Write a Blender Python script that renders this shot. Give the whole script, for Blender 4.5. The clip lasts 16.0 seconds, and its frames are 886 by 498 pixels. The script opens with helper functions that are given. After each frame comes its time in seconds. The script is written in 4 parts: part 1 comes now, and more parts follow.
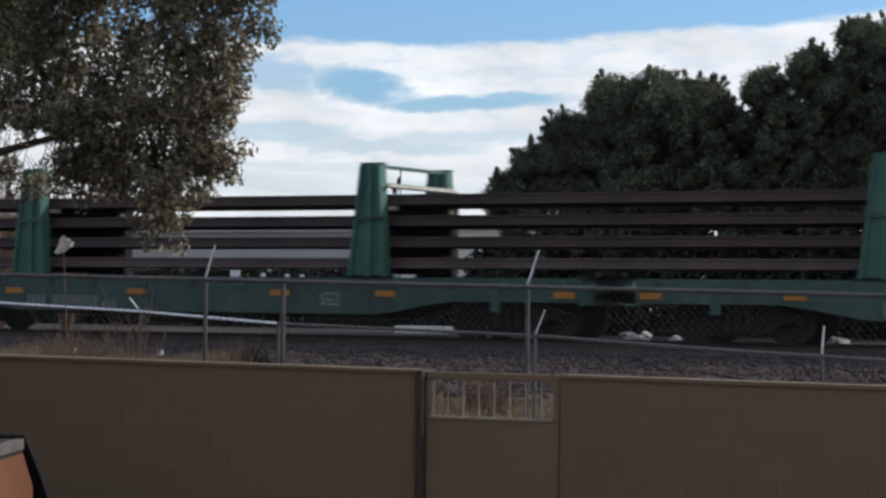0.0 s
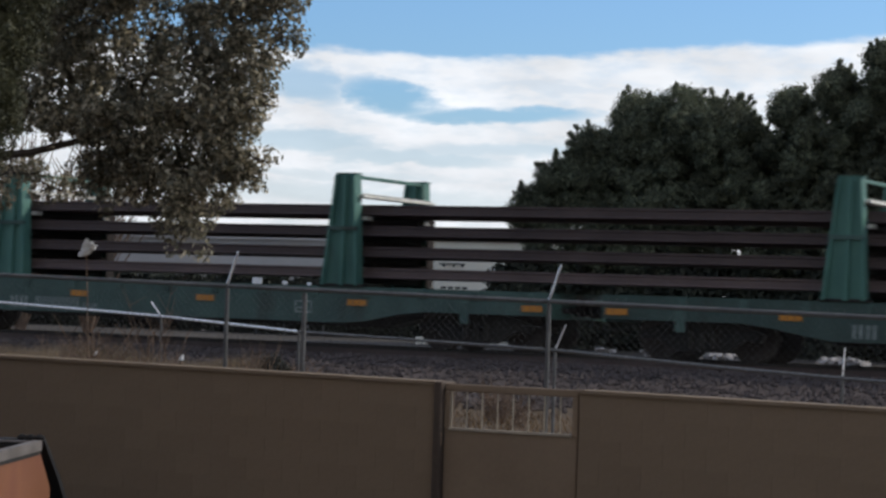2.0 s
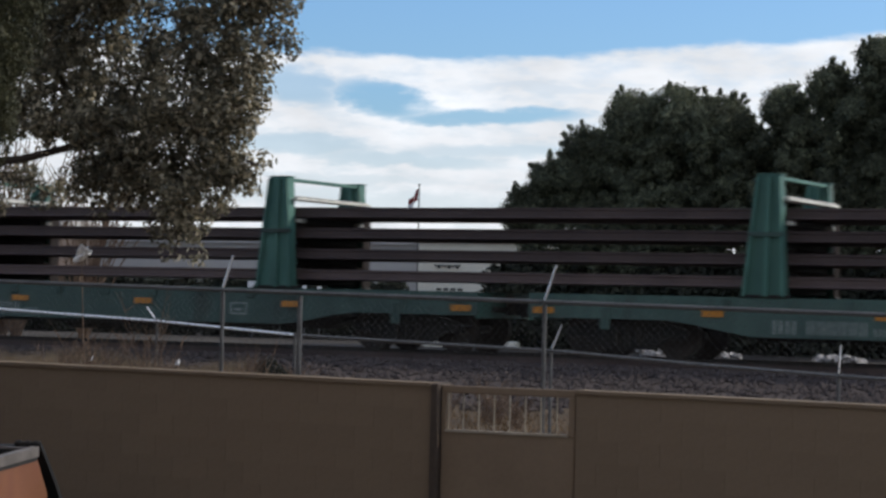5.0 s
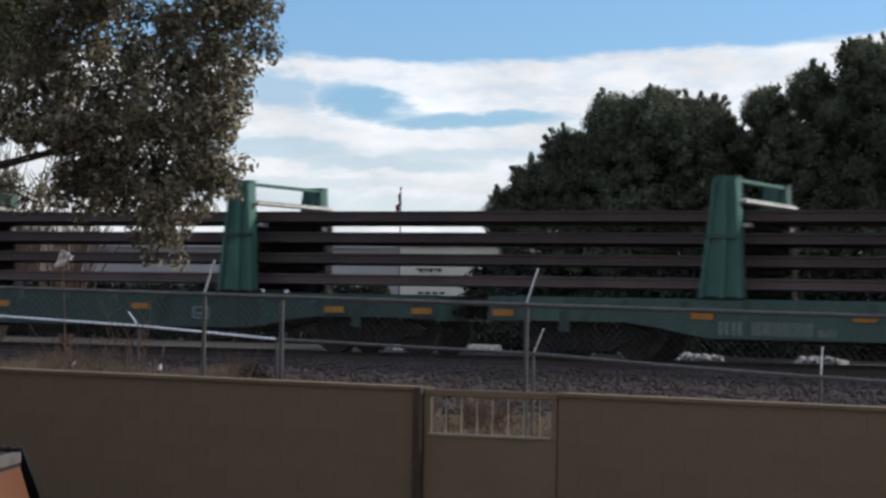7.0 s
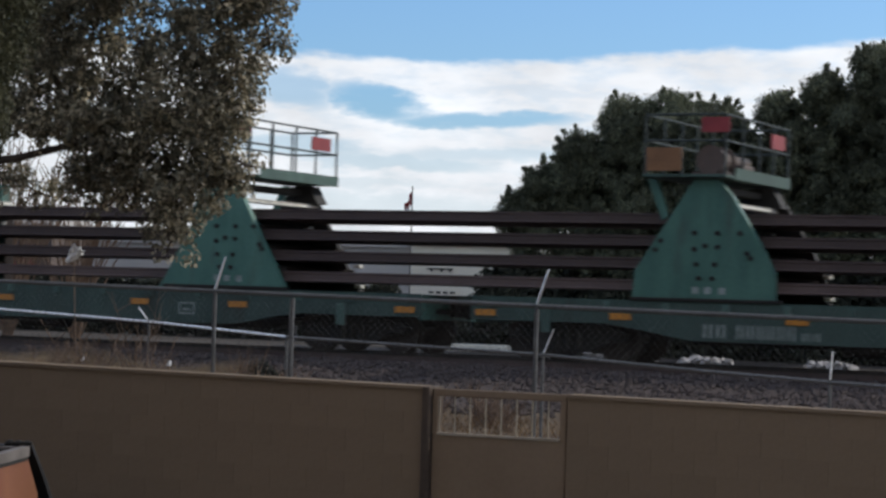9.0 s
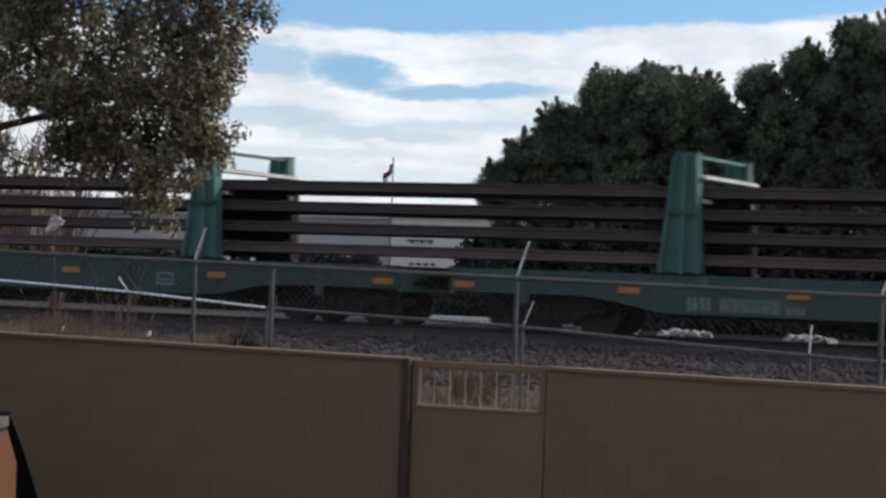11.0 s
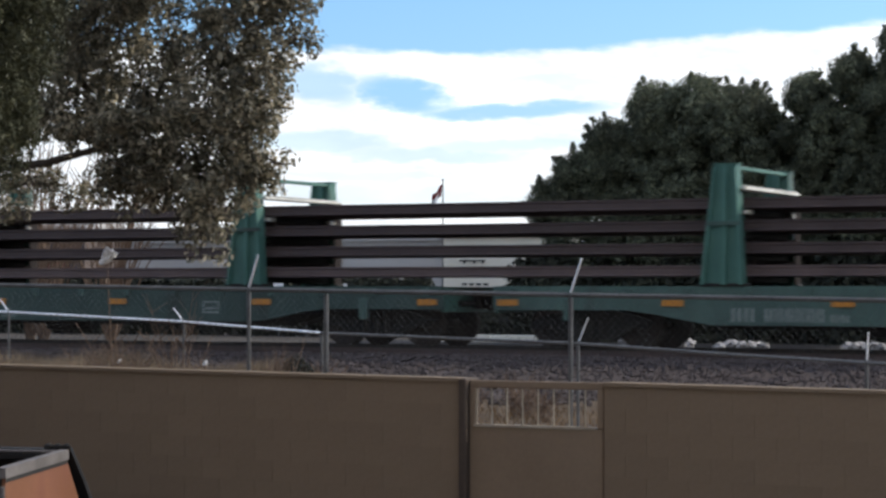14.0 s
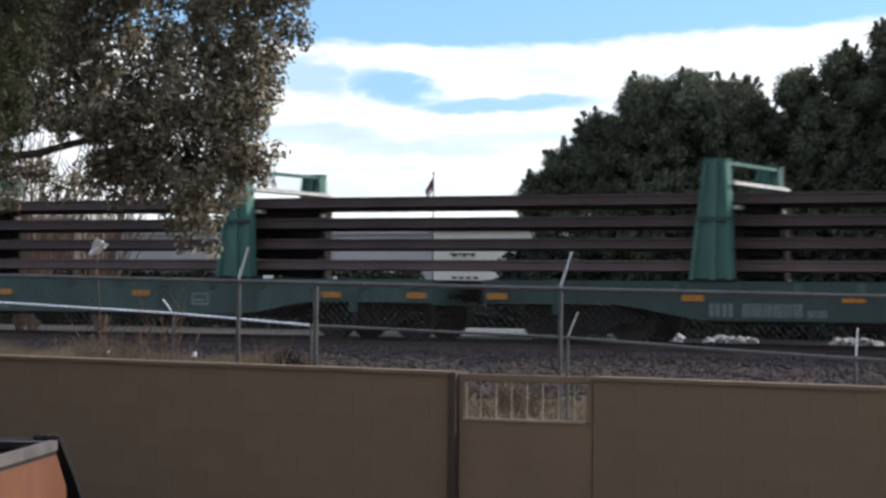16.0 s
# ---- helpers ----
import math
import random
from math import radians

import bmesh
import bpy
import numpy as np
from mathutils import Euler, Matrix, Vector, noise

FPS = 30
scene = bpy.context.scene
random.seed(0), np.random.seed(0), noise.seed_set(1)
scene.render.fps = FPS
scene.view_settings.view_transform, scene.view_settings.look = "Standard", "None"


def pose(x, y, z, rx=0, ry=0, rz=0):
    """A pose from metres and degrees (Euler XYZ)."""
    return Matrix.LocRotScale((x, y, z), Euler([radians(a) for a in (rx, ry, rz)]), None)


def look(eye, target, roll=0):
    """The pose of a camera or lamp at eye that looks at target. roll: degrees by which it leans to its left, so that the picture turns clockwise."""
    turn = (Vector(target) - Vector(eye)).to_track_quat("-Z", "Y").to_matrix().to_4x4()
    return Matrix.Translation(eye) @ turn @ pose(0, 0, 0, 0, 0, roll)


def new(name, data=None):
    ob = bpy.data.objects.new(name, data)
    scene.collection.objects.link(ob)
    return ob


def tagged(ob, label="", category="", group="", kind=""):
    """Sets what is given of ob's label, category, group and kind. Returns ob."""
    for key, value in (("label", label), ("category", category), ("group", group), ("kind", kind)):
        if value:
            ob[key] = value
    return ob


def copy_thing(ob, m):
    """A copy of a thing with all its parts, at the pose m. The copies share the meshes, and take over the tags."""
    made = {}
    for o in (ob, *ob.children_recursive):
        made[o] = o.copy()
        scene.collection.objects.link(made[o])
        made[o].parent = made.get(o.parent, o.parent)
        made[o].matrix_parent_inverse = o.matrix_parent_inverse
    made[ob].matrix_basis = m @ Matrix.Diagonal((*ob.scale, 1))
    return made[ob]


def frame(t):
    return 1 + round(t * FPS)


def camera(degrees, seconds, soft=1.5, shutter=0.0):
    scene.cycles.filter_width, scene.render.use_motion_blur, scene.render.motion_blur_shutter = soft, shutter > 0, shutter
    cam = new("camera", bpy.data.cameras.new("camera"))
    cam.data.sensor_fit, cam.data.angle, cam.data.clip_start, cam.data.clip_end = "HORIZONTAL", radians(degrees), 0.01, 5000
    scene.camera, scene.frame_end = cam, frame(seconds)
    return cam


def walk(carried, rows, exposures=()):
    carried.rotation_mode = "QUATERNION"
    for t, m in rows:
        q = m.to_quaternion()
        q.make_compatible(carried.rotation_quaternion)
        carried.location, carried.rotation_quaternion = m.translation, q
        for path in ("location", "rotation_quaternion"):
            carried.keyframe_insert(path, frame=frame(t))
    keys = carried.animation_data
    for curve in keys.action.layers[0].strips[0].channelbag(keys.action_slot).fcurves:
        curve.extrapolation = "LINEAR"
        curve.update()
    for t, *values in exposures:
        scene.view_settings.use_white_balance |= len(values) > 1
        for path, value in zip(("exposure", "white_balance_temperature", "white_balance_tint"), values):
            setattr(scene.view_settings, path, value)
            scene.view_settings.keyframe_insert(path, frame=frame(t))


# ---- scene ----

from bmesh.ops import create_cube, create_cone, create_icosphere

EYE = 2.62          # height of the lens over the yard
TRACK_Y = 37.64     # near face of the wagons
WALL_Y = 19.0

# ---- camera ----
cam = camera(21.7, 16.0, soft=2.75, shutter=0.14)
POSES = [
    (0.0, 25.896, 0.982, 0.477), (0.5, 26.285, 1.528, 0.989), (1.0, 26.573, 1.305, 1.236), (1.5, 26.634, 1.162, 1.462),
    (2.0, 26.462, 1.267, 1.905), (2.5, 26.108, 1.443, 1.878), (3.0, 26.064, 1.528, 1.862), (3.5, 26.075, 1.448, 1.998),
    (4.0, 26.253, 1.355, 1.823), (6.5, 26.05, 1.343, 0.809), (7.0, 25.889, 1.408, 1.006), (7.5, 25.737, 1.364, 1.071),
    (8.0, 25.963, 1.158, 1.377), (8.5, 25.758, 1.434, 1.595), (9.0, 26.16, 1.395, 1.776), (9.5, 25.535, 0.97, 2.058),
    (9.7, 25.931, 0.671, 1.683), (11.8, 25.539, 0.726, 2.277), (12.0, 26.426, 0.482, 1.843), (12.5, 27.566, -0.409, 1.102),
    (13.0, 27.7, 0.308, 0.617), (13.5, 27.24, 1.004, 0.178), (14.0, 26.956, 1.187, 0.117), (14.5, 26.871, 1.292, 0.087),
    (15.0, 26.829, 1.248, 0.139), (15.5, 26.964, 1.088, 0.36), (16.0, 26.71, 1.022, 0.495)]


def facing(yaw, pitch, roll):
    a, b = radians(yaw), radians(pitch)
    ahead = Vector((-math.sin(a) * math.cos(b), math.cos(a) * math.cos(b), math.sin(b)))
    eye = Vector((0, 0, EYE))
    return look(eye, eye + ahead * 10, roll)


walk(cam, [(t, facing(y, p, r)) for t, y, p, r in POSES],
     exposures=[(0, 0.1), (4, 0.1), (9.5, 0.13), (12, 0.2), (12.5, 0.58), (13.5, 0.55), (16, 0.57)])

# ---- world and sun ----
SUN_EL, SUN_AZ = 36.0, 45.0    # azimuth from +y towards +x
world = bpy.data.worlds.new("sky")
scene.world = world
world.use_nodes = True
WN, WL = world.node_tree.nodes, world.node_tree.links
WN.clear()


def wmath(op, a, b=0.0, c=0.0, clamp=False):
    n = WN.new("ShaderNodeMath")
    n.operation, n.use_clamp = op, clamp
    for i, v in enumerate((a, b, c)):
        if isinstance(v, (int, float)):
            n.inputs[i].default_value = v
        else:
            WL.new(v, n.inputs[i])
    return n.outputs[0]


def wnoise(vec, scale, detail):
    n = WN.new("ShaderNodeTexNoise")
    n.inputs["Scale"].default_value, n.inputs["Detail"].default_value = scale, detail
    n.inputs["Roughness"].default_value = 0.55
    WL.new(vec, n.inputs["Vector"])
    return n.outputs["Fac"]


def wsmooth(v, lo, hi):
    n = WN.new("ShaderNodeMapRange")
    n.interpolation_type = "SMOOTHSTEP"
    WL.new(v, n.inputs["Value"])
    n.inputs["From Min"].default_value, n.inputs["From Max"].default_value = lo, hi
    return n.outputs["Result"]


def build_sky():
    sky = WN.new("ShaderNodeTexSky")
    sky.sky_type, sky.sun_disc = "NISHITA", False
    sky.sun_elevation, sky.sun_rotation = radians(SUN_EL), radians(SUN_AZ)
    tc = WN.new("ShaderNodeTexCoord")
    sep = WN.new("ShaderNodeSeparateXYZ")
    WL.new(tc.outputs["Generated"], sep.inputs[0])
    az = wmath("MULTIPLY", wmath("ARCTAN2", sep.outputs[0], sep.outputs[1]), 57.2958)
    el = wmath("MULTIPLY", wmath("ARCSINE", sep.outputs[2]), 57.2958)
    comb = WN.new("ShaderNodeCombineXYZ")
    WL.new(wmath("MULTIPLY", az, 0.35), comb.inputs[0])
    WL.new(el, comb.inputs[1])
    n1, n2 = wnoise(comb.outputs[0], 0.9, 6), wnoise(comb.outputs[0], 2.6, 5)
    # ragged upper edge of the bank, climbing to the right
    edge = wmath("ADD", wmath("MULTIPLY", wmath("MAXIMUM", wmath("ADD", az, 23.5), 0.0), 0.092), 6.06)
    over = wmath("SUBTRACT", wmath("ADD", el, wmath("MULTIPLY", wmath("SUBTRACT", n1, 0.5), 0.45)), edge)
    over = wmath("ADD", over, wmath("MULTIPLY", wmath("SUBTRACT", n2, 0.5), 0.4))
    bank = wmath("SUBTRACT", 1.0, wsmooth(over, -0.14, 0.12))
    # long blue rifts between the layers, frayed by the same noise
    n3 = wnoise(comb.outputs[0], 5.5, 4)
    fray = wmath("ADD", wmath("MULTIPLY", wmath("SUBTRACT", n1, 0.5), 1.7), wmath("MULTIPLY", wmath("SUBTRACT", n2, 0.5), 1.1))
    fray = wmath("ADD", fray, wmath("MULTIPLY", wmath("SUBTRACT", n3, 0.5), 0.5))

    def rift(a0, e0, wa, we, slope, lo=0.15, hi=1.35):
        da = wmath("ADD", wmath("SUBTRACT", az, a0), wmath("MULTIPLY", fray, 1.3))
        de = wmath("SUBTRACT", wmath("ADD", el, wmath("MULTIPLY", fray, 0.36)), e0)
        de = wmath("ADD", de, wmath("MULTIPLY", da, slope))
        r = wmath("ADD", wmath("POWER", wmath("ABSOLUTE", wmath("DIVIDE", da, wa)), 2.0), wmath("POWER", wmath("ABSOLUTE", wmath("DIVIDE", de, we)), 2.0))
        return wmath("SUBTRACT", 1.0, wsmooth(r, lo, hi))
    gaps = wmath("MAXIMUM", rift(-27.8, 5.03, 1.7, 0.5, 0.1), wmath("MULTIPLY", rift(-25.3, 4.62, 2.5, 0.24, -0.01), 0.95))
    for spec, k in (((-30.3, 5.2, 1.5, 0.6, 0.1), 0.72), ((-30.2, 3.85, 2.4, 0.3, 0.06), 0.55), ((-27.4, 3.5, 2.8, 0.24, 0.03), 0.5), ((-28.5, 2.5, 5.0, 0.35, 0.02), 0.35), ((-24.2, 5.3, 2.0, 0.14, 0.03), 0.22), ((-25.0, 3.75, 3.0, 0.2, -0.03), 0.42), ((-29.0, 3.0, 3.0, 0.16, 0.02), 0.3)):
        gaps = wmath("MAXIMUM", gaps, wmath("MULTIPLY", rift(*spec), k))
    thin = wmath("MULTIPLY", wsmooth(n2, 0.4, 0.75), 0.3)
    bank = wmath("MULTIPLY", bank, wmath("SUBTRACT", 1.0, wmath("MAXIMUM", gaps, thin)))
    # scattered cloud over the rest of the sky
    high = wnoise(tc.outputs["Generated"], 3.0, 6)
    rest = wmath("MULTIPLY", wsmooth(high, 0.4, 0.6), wsmooth(el, 9.0, 16.0))
    cover = wmath("MAXIMUM", bank, wmath("MULTIPLY", rest, 0.85), clamp=True)
    shade = wmath("ADD", 0.6, wmath("MULTIPLY", n1, 0.54))
    tint = WN.new("ShaderNodeMix")
    tint.data_type, tint.blend_type = "RGBA", "MULTIPLY"
    tint.inputs["Factor"].default_value = 1.0
    WL.new(sky.outputs[0], tint.inputs["A"])
    tint.inputs["B"].default_value = (0.52, 0.74, 1.03, 1)
    bg1, bg2 = WN.new("ShaderNodeBackground"), WN.new("ShaderNodeBackground")
    WL.new(tint.outputs["Result"], bg1.inputs["Color"])
    bg1.inputs["Strength"].default_value = 0.128
    bg2.inputs["Color"].default_value = (0.92, 0.95, 1.0, 1)
    WL.new(shade, bg2.inputs["Strength"])
    mix = WN.new("ShaderNodeMixShader")
    WL.new(cover, mix.inputs[0])
    WL.new(bg1.outputs[0], mix.inputs[1])
    WL.new(bg2.outputs[0], mix.inputs[2])
    out = WN.new("ShaderNodeOutputWorld")
    WL.new(mix.outputs[0], out.inputs[0])


build_sky()
sun = new("sun", bpy.data.lights.new("sun", "SUN"))
sun.data.energy, sun.data.angle, sun.data.color = 2.8, radians(0.6), (1.0, 0.94, 0.84)
e, a = radians(SUN_EL), radians(SUN_AZ)
SUN_DIR = Vector((math.sin(a) * math.cos(e), math.cos(a) * math.cos(e), math.sin(e)))
sun.matrix_world = look(SUN_DIR * 200, (0, 0, 0))


# ---- materials ----
def material(name, dark, light, rough=0.8, metal=0.0, scale=3.0, fine=40.0, bump=0.15, streak=1.0, spread=0.0, stain=None, dist=0.01, spec=0.4):
    """Two colours mixed by coarse and fine noise, with relief. streak: noise stretch along z. spread: change from object to object."""
    m = bpy.data.materials.new(name)
    m.use_nodes = True
    nt = m.node_tree
    N, L = nt.nodes, nt.links
    bsdf = N["Principled BSDF"]
    bsdf.inputs["Metallic"].default_value = metal
    bsdf.inputs["Specular IOR Level"].default_value = spec
    tc = N.new("ShaderNodeTexCoord")
    mp = N.new("ShaderNodeMapping")
    mp.inputs["Scale"].default_value = (1, 1, streak)
    L.new(tc.outputs["Object"], mp.inputs["Vector"])
    big, small = N.new("ShaderNodeTexNoise"), N.new("ShaderNodeTexNoise")
    big.inputs["Scale"].default_value, big.inputs["Detail"].default_value = scale, 6
    small.inputs["Scale"].default_value, small.inputs["Detail"].default_value = fine, 4
    L.new(mp.outputs[0], big.inputs["Vector"])
    L.new(tc.outputs["Object"], small.inputs["Vector"])
    add = N.new("ShaderNodeMath")
    add.operation = "MULTIPLY_ADD"
    L.new(small.outputs["Fac"], add.inputs[0])
    add.inputs[1].default_value = 0.45
    L.new(big.outputs["Fac"], add.inputs[2])
    fac = N.new("ShaderNodeMapRange")
    fac.inputs["From Min"].default_value, fac.inputs["From Max"].default_value = 0.45, 1.0
    L.new(add.outputs[0], fac.inputs["Value"])
    mix = N.new("ShaderNodeMix")
    mix.data_type = "RGBA"
    L.new(fac.outputs[0], mix.inputs["Factor"])
    mix.inputs["A"].default_value, mix.inputs["B"].default_value = (*dark, 1), (*light, 1)
    col = mix.outputs["Result"]
    if stain:
        sn = N.new("ShaderNodeTexNoise")
        sn.inputs["Scale"].default_value, sn.inputs["Detail"].default_value = scale * 0.6, 8
        L.new(mp.outputs[0], sn.inputs["Vector"])
        sr = N.new("ShaderNodeMapRange")
        sr.inputs["From Min"].default_value, sr.inputs["From Max"].default_value = 0.56, 0.72
        L.new(sn.outputs["Fac"], sr.inputs["Value"])
        sm = N.new("ShaderNodeMix")
        sm.data_type = "RGBA"
        L.new(sr.outputs[0], sm.inputs["Factor"])
        L.new(col, sm.inputs["A"])
        sm.inputs["B"].default_value = (*stain, 1)
        col = sm.outputs["Result"]
    if spread:
        oi = N.new("ShaderNodeObjectInfo")
        mr = N.new("ShaderNodeMapRange")
        mr.inputs["To Min"].default_value, mr.inputs["To Max"].default_value = 1 - spread, 1 + spread
        L.new(oi.outputs["Random"], mr.inputs["Value"])
        hs = N.new("ShaderNodeHueSaturation")
        L.new(mr.outputs[0], hs.inputs["Value"])
        L.new(col, hs.inputs["Color"])
        col = hs.outputs["Color"]
    L.new(col, bsdf.inputs["Base Color"])
    rr = N.new("ShaderNodeMapRange")
    rr.inputs["To Min"].default_value, rr.inputs["To Max"].default_value = max(rough - 0.12, 0.05), min(rough + 0.12, 1)
    L.new(big.outputs["Fac"], rr.inputs["Value"])
    L.new(rr.outputs[0], bsdf.inputs["Roughness"])
    bp = N.new("ShaderNodeBump")
    bp.inputs["Strength"].default_value, bp.inputs["Distance"].default_value = bump, dist
    L.new(add.outputs[0], bp.inputs["Height"])
    L.new(bp.outputs[0], bsdf.inputs["Normal"])
    return m


def leaf_material(name, dark, light, through_light=0.25, rough=0.5, patch_scale=1.6):
    m = bpy.data.materials.new(name)
    m.use_nodes = True
    N, L = m.node_tree.nodes, m.node_tree.links
    bsdf = N["Principled BSDF"]
    geo = N.new("ShaderNodeNewGeometry")
    ramp = N.new("ShaderNodeMix")
    ramp.data_type = "RGBA"
    power = N.new("ShaderNodeMath")
    power.operation = "POWER"
    L.new(geo.outputs["Random Per Island"], power.inputs[0])
    power.inputs[1].default_value = 2.0
    L.new(power.outputs[0], ramp.inputs["Factor"])
    ramp.inputs["A"].default_value, ramp.inputs["B"].default_value = (*dark, 1), (*light, 1)
    tc, patch = N.new("ShaderNodeTexCoord"), N.new("ShaderNodeTexNoise")
    patch.inputs["Scale"].default_value, patch.inputs["Detail"].default_value = patch_scale, 3
    L.new(tc.outputs["Object"], patch.inputs["Vector"])
    spread, vary = N.new("ShaderNodeMapRange"), N.new("ShaderNodeHueSaturation")
    spread.inputs["From Min"].default_value, spread.inputs["From Max"].default_value = 0.35, 0.65
    spread.inputs["To Min"].default_value, spread.inputs["To Max"].default_value = 0.6, 1.4
    L.new(patch.outputs["Fac"], spread.inputs["Value"])
    L.new(spread.outputs[0], vary.inputs["Value"])
    L.new(ramp.outputs["Result"], vary.inputs["Color"])
    L.new(vary.outputs["Color"], bsdf.inputs["Base Color"])
    bsdf.inputs["Roughness"].default_value = rough
    bsdf.inputs["Specular IOR Level"].default_value = 0.2
    tr = N.new("ShaderNodeBsdfTranslucent")
    L.new(vary.outputs["Color"], tr.inputs["Color"])
    mx = N.new("ShaderNodeMixShader")
    mx.inputs[0].default_value = through_light
    L.new(bsdf.outputs[0], mx.inputs[1])
    L.new(tr.outputs[0], mx.inputs[2])
    L.new(mx.outputs[0], N["Material Output"].inputs["Surface"])
    return m


GREEN = material("worn_green_paint", (0.034, 0.1, 0.08), (0.08, 0.185, 0.146), 0.6, 0, 2.5, 30, 0.2, 0.35, 0.12, stain=(0.05, 0.075, 0.06))
SILL = material("grimy_green_sill_paint", (0.033, 0.062, 0.053), (0.068, 0.117, 0.098), 0.75, 0, 1.8, 25, 0.2, 0.4, 0.3, stain=(0.035, 0.04, 0.033))
DECK = material("dirty_green_steel", (0.02, 0.06, 0.05), (0.05, 0.12, 0.1), 0.75, 0, 1.5, 25, 0.25, 1, 0.1, stain=(0.05, 0.04, 0.03))
RAILSTEEL = material("rusted_rail_steel", (0.06, 0.042, 0.039), (0.122, 0.088, 0.08), 0.7, 0.2, 0.7, 20, 0.2, 1, 0.3)
UNDER = material("black_underframe", (0.01, 0.01, 0.01), (0.03, 0.026, 0.022), 0.8, 0.1, 3, 30, 0.2)
WHEEL = material("wheel_steel", (0.02, 0.017, 0.014), (0.06, 0.047, 0.04), 0.7, 0.3, 3, 30, 0.2)
MATTE = material("matte_black_steel", (0.024, 0.021, 0.02), (0.05, 0.042, 0.039), 0.95, 0, 3, 30, 0.2, spec=0.02)
SHELF = material("pale_roller_steel", (0.4, 0.38, 0.33), (0.68, 0.65, 0.58), 0.5, 0.1, 3, 30, 0.2)
YELLOW = material("amber_reflector", (0.38, 0.15, 0.02), (0.55, 0.23, 0.03), 0.5, 0, 5, 60, 0.05)
PALE = material("faded_white_paint", (0.14, 0.17, 0.16), (0.3, 0.34, 0.32), 0.7, 0, 8, 60, 0.1)
RED = material("red_sign_paint", (0.17, 0.022, 0.026), (0.27, 0.038, 0.042), 0.55, 0, 3, 30, 0.1)
BROWN = material("brown_panel", (0.15, 0.072, 0.032), (0.25, 0.125, 0.06), 0.7, 0, 3, 30, 0.1)
BLACKPIPE = material("dark_handrail", (0.02, 0.03, 0.03), (0.05, 0.06, 0.055), 0.6, 0.2, 4, 30, 0.1)
WALLM = material("tan_painted_block", (0.176, 0.121, 0.073), (0.226, 0.158, 0.101), 0.9, 0, 0.7, 26, 0.25, 0.5, 0.0, stain=(0.145, 0.094, 0.056))
CAPM = material("wall_cap", (0.175, 0.122, 0.076), (0.226, 0.162, 0.105), 0.9, 0, 2, 30, 0.25)
BLOCKM = material("tan_block", (0.177, 0.122, 0.075), (0.224, 0.157, 0.101), 0.92, 0, 0.9, 30, 0.3, 0.5, 0.03, stain=(0.151, 0.099, 0.061))
GATEM = material("tan_gate_paint", (0.192, 0.130, 0.080), (0.244, 0.169, 0.108), 0.75, 0, 1.4, 26, 0.15)
PIERM = material("rusty_gate_post", (0.045, 0.031, 0.022), (0.1, 0.068, 0.046), 0.8, 0, 2, 26, 0.2, 0.3)
BARM = material("light_gate_bar", (0.26, 0.21, 0.15), (0.4, 0.34, 0.26), 0.6, 0, 4, 40, 0.1)
GALV = material("galvanised_steel", (0.06, 0.059, 0.058), (0.145, 0.143, 0.14), 0.55, 0.0, 5, 60, 0.1)
# galvanised steel lightened to carry sun glints
GLINT_GALV = material("glint_galvanised", (0.72, 0.72, 0.72), (0.95, 0.95, 0.95), 0.38, 0.9, 9, 70, 0.15)
WIRE = material("chain_link_wire", (0.035, 0.036, 0.038), (0.07, 0.07, 0.072), 0.6, 0.3, 5, 60, 0.05)
BALLAST = material("grey_ballast", (0.034, 0.027, 0.026), (0.1, 0.082, 0.077), 0.95, 0, 1.2, 14, 1.0, dist=0.06, spec=0.05)
STONE = material("ballast_stone", (0.042, 0.034, 0.033), (0.118, 0.097, 0.091), 0.95, 0, 2, 20, 0.5, spec=0.05)
DIRT = material("dry_dirt", (0.07, 0.052, 0.038), (0.14, 0.104, 0.072), 0.95, 0, 0.4, 7, 0.5, dist=0.04, spec=0.05)
PALEGROUND = material("pale_yard_gravel", (0.035, 0.031, 0.027), (0.085, 0.075, 0.066), 0.95, 0, 0.15, 4, 0.4, spec=0.05)
ASPHALT = material("yard_asphalt", (0.03, 0.029, 0.028), (0.065, 0.062, 0.058), 0.9, 0, 0.6, 40, 0.4, spec=0.05)
DRYGRASS = leaf_material("dry_grass", (0.1, 0.062, 0.032), (0.24, 0.155, 0.08), 0.3, 0.8, 1.1)
STRAW = leaf_material("pale_straw", (0.16, 0.12, 0.08), (0.36, 0.28, 0.19), 0.35, 0.8, 1.3)
OAKLEAF = leaf_material("olive_leaf", (0.095, 0.09, 0.062), (0.52, 0.45, 0.32), 0.5, 0.5)
PINELEAF = leaf_material("pine_needle", (0.058, 0.068, 0.047), (0.2, 0.21, 0.135), 0.3, 0.85, 0.7)
HEDGELEAF = leaf_material("dark_hedge_leaf", (0.02, 0.023, 0.017), (0.05, 0.052, 0.036), 0.15, 0.8, 0.7)
CEDARLEAF = leaf_material("dark_needle", (0.036, 0.038, 0.019), (0.1, 0.094, 0.05), 0.15, 0.6)
BARK = material("bark", (0.03, 0.022, 0.016), (0.09, 0.07, 0.055), 0.95, 0, 4, 30, 0.6, 0.25)
TWIG = material("bare_twig", (0.1, 0.06, 0.04), (0.22, 0.15, 0.1), 0.9, 0, 6, 40, 0.3)
RUSTO = material("weathered_orange_steel", (0.145, 0.055, 0.025), (0.22, 0.09, 0.043), 0.6, 0, 1.6, 24, 0.2, 0.5, stain=(0.17, 0.06, 0.034))
RIM = material("scuffed_grey_rim", (0.11, 0.095, 0.085), (0.23, 0.205, 0.19), 0.55, 0.3, 3, 40, 0.2)
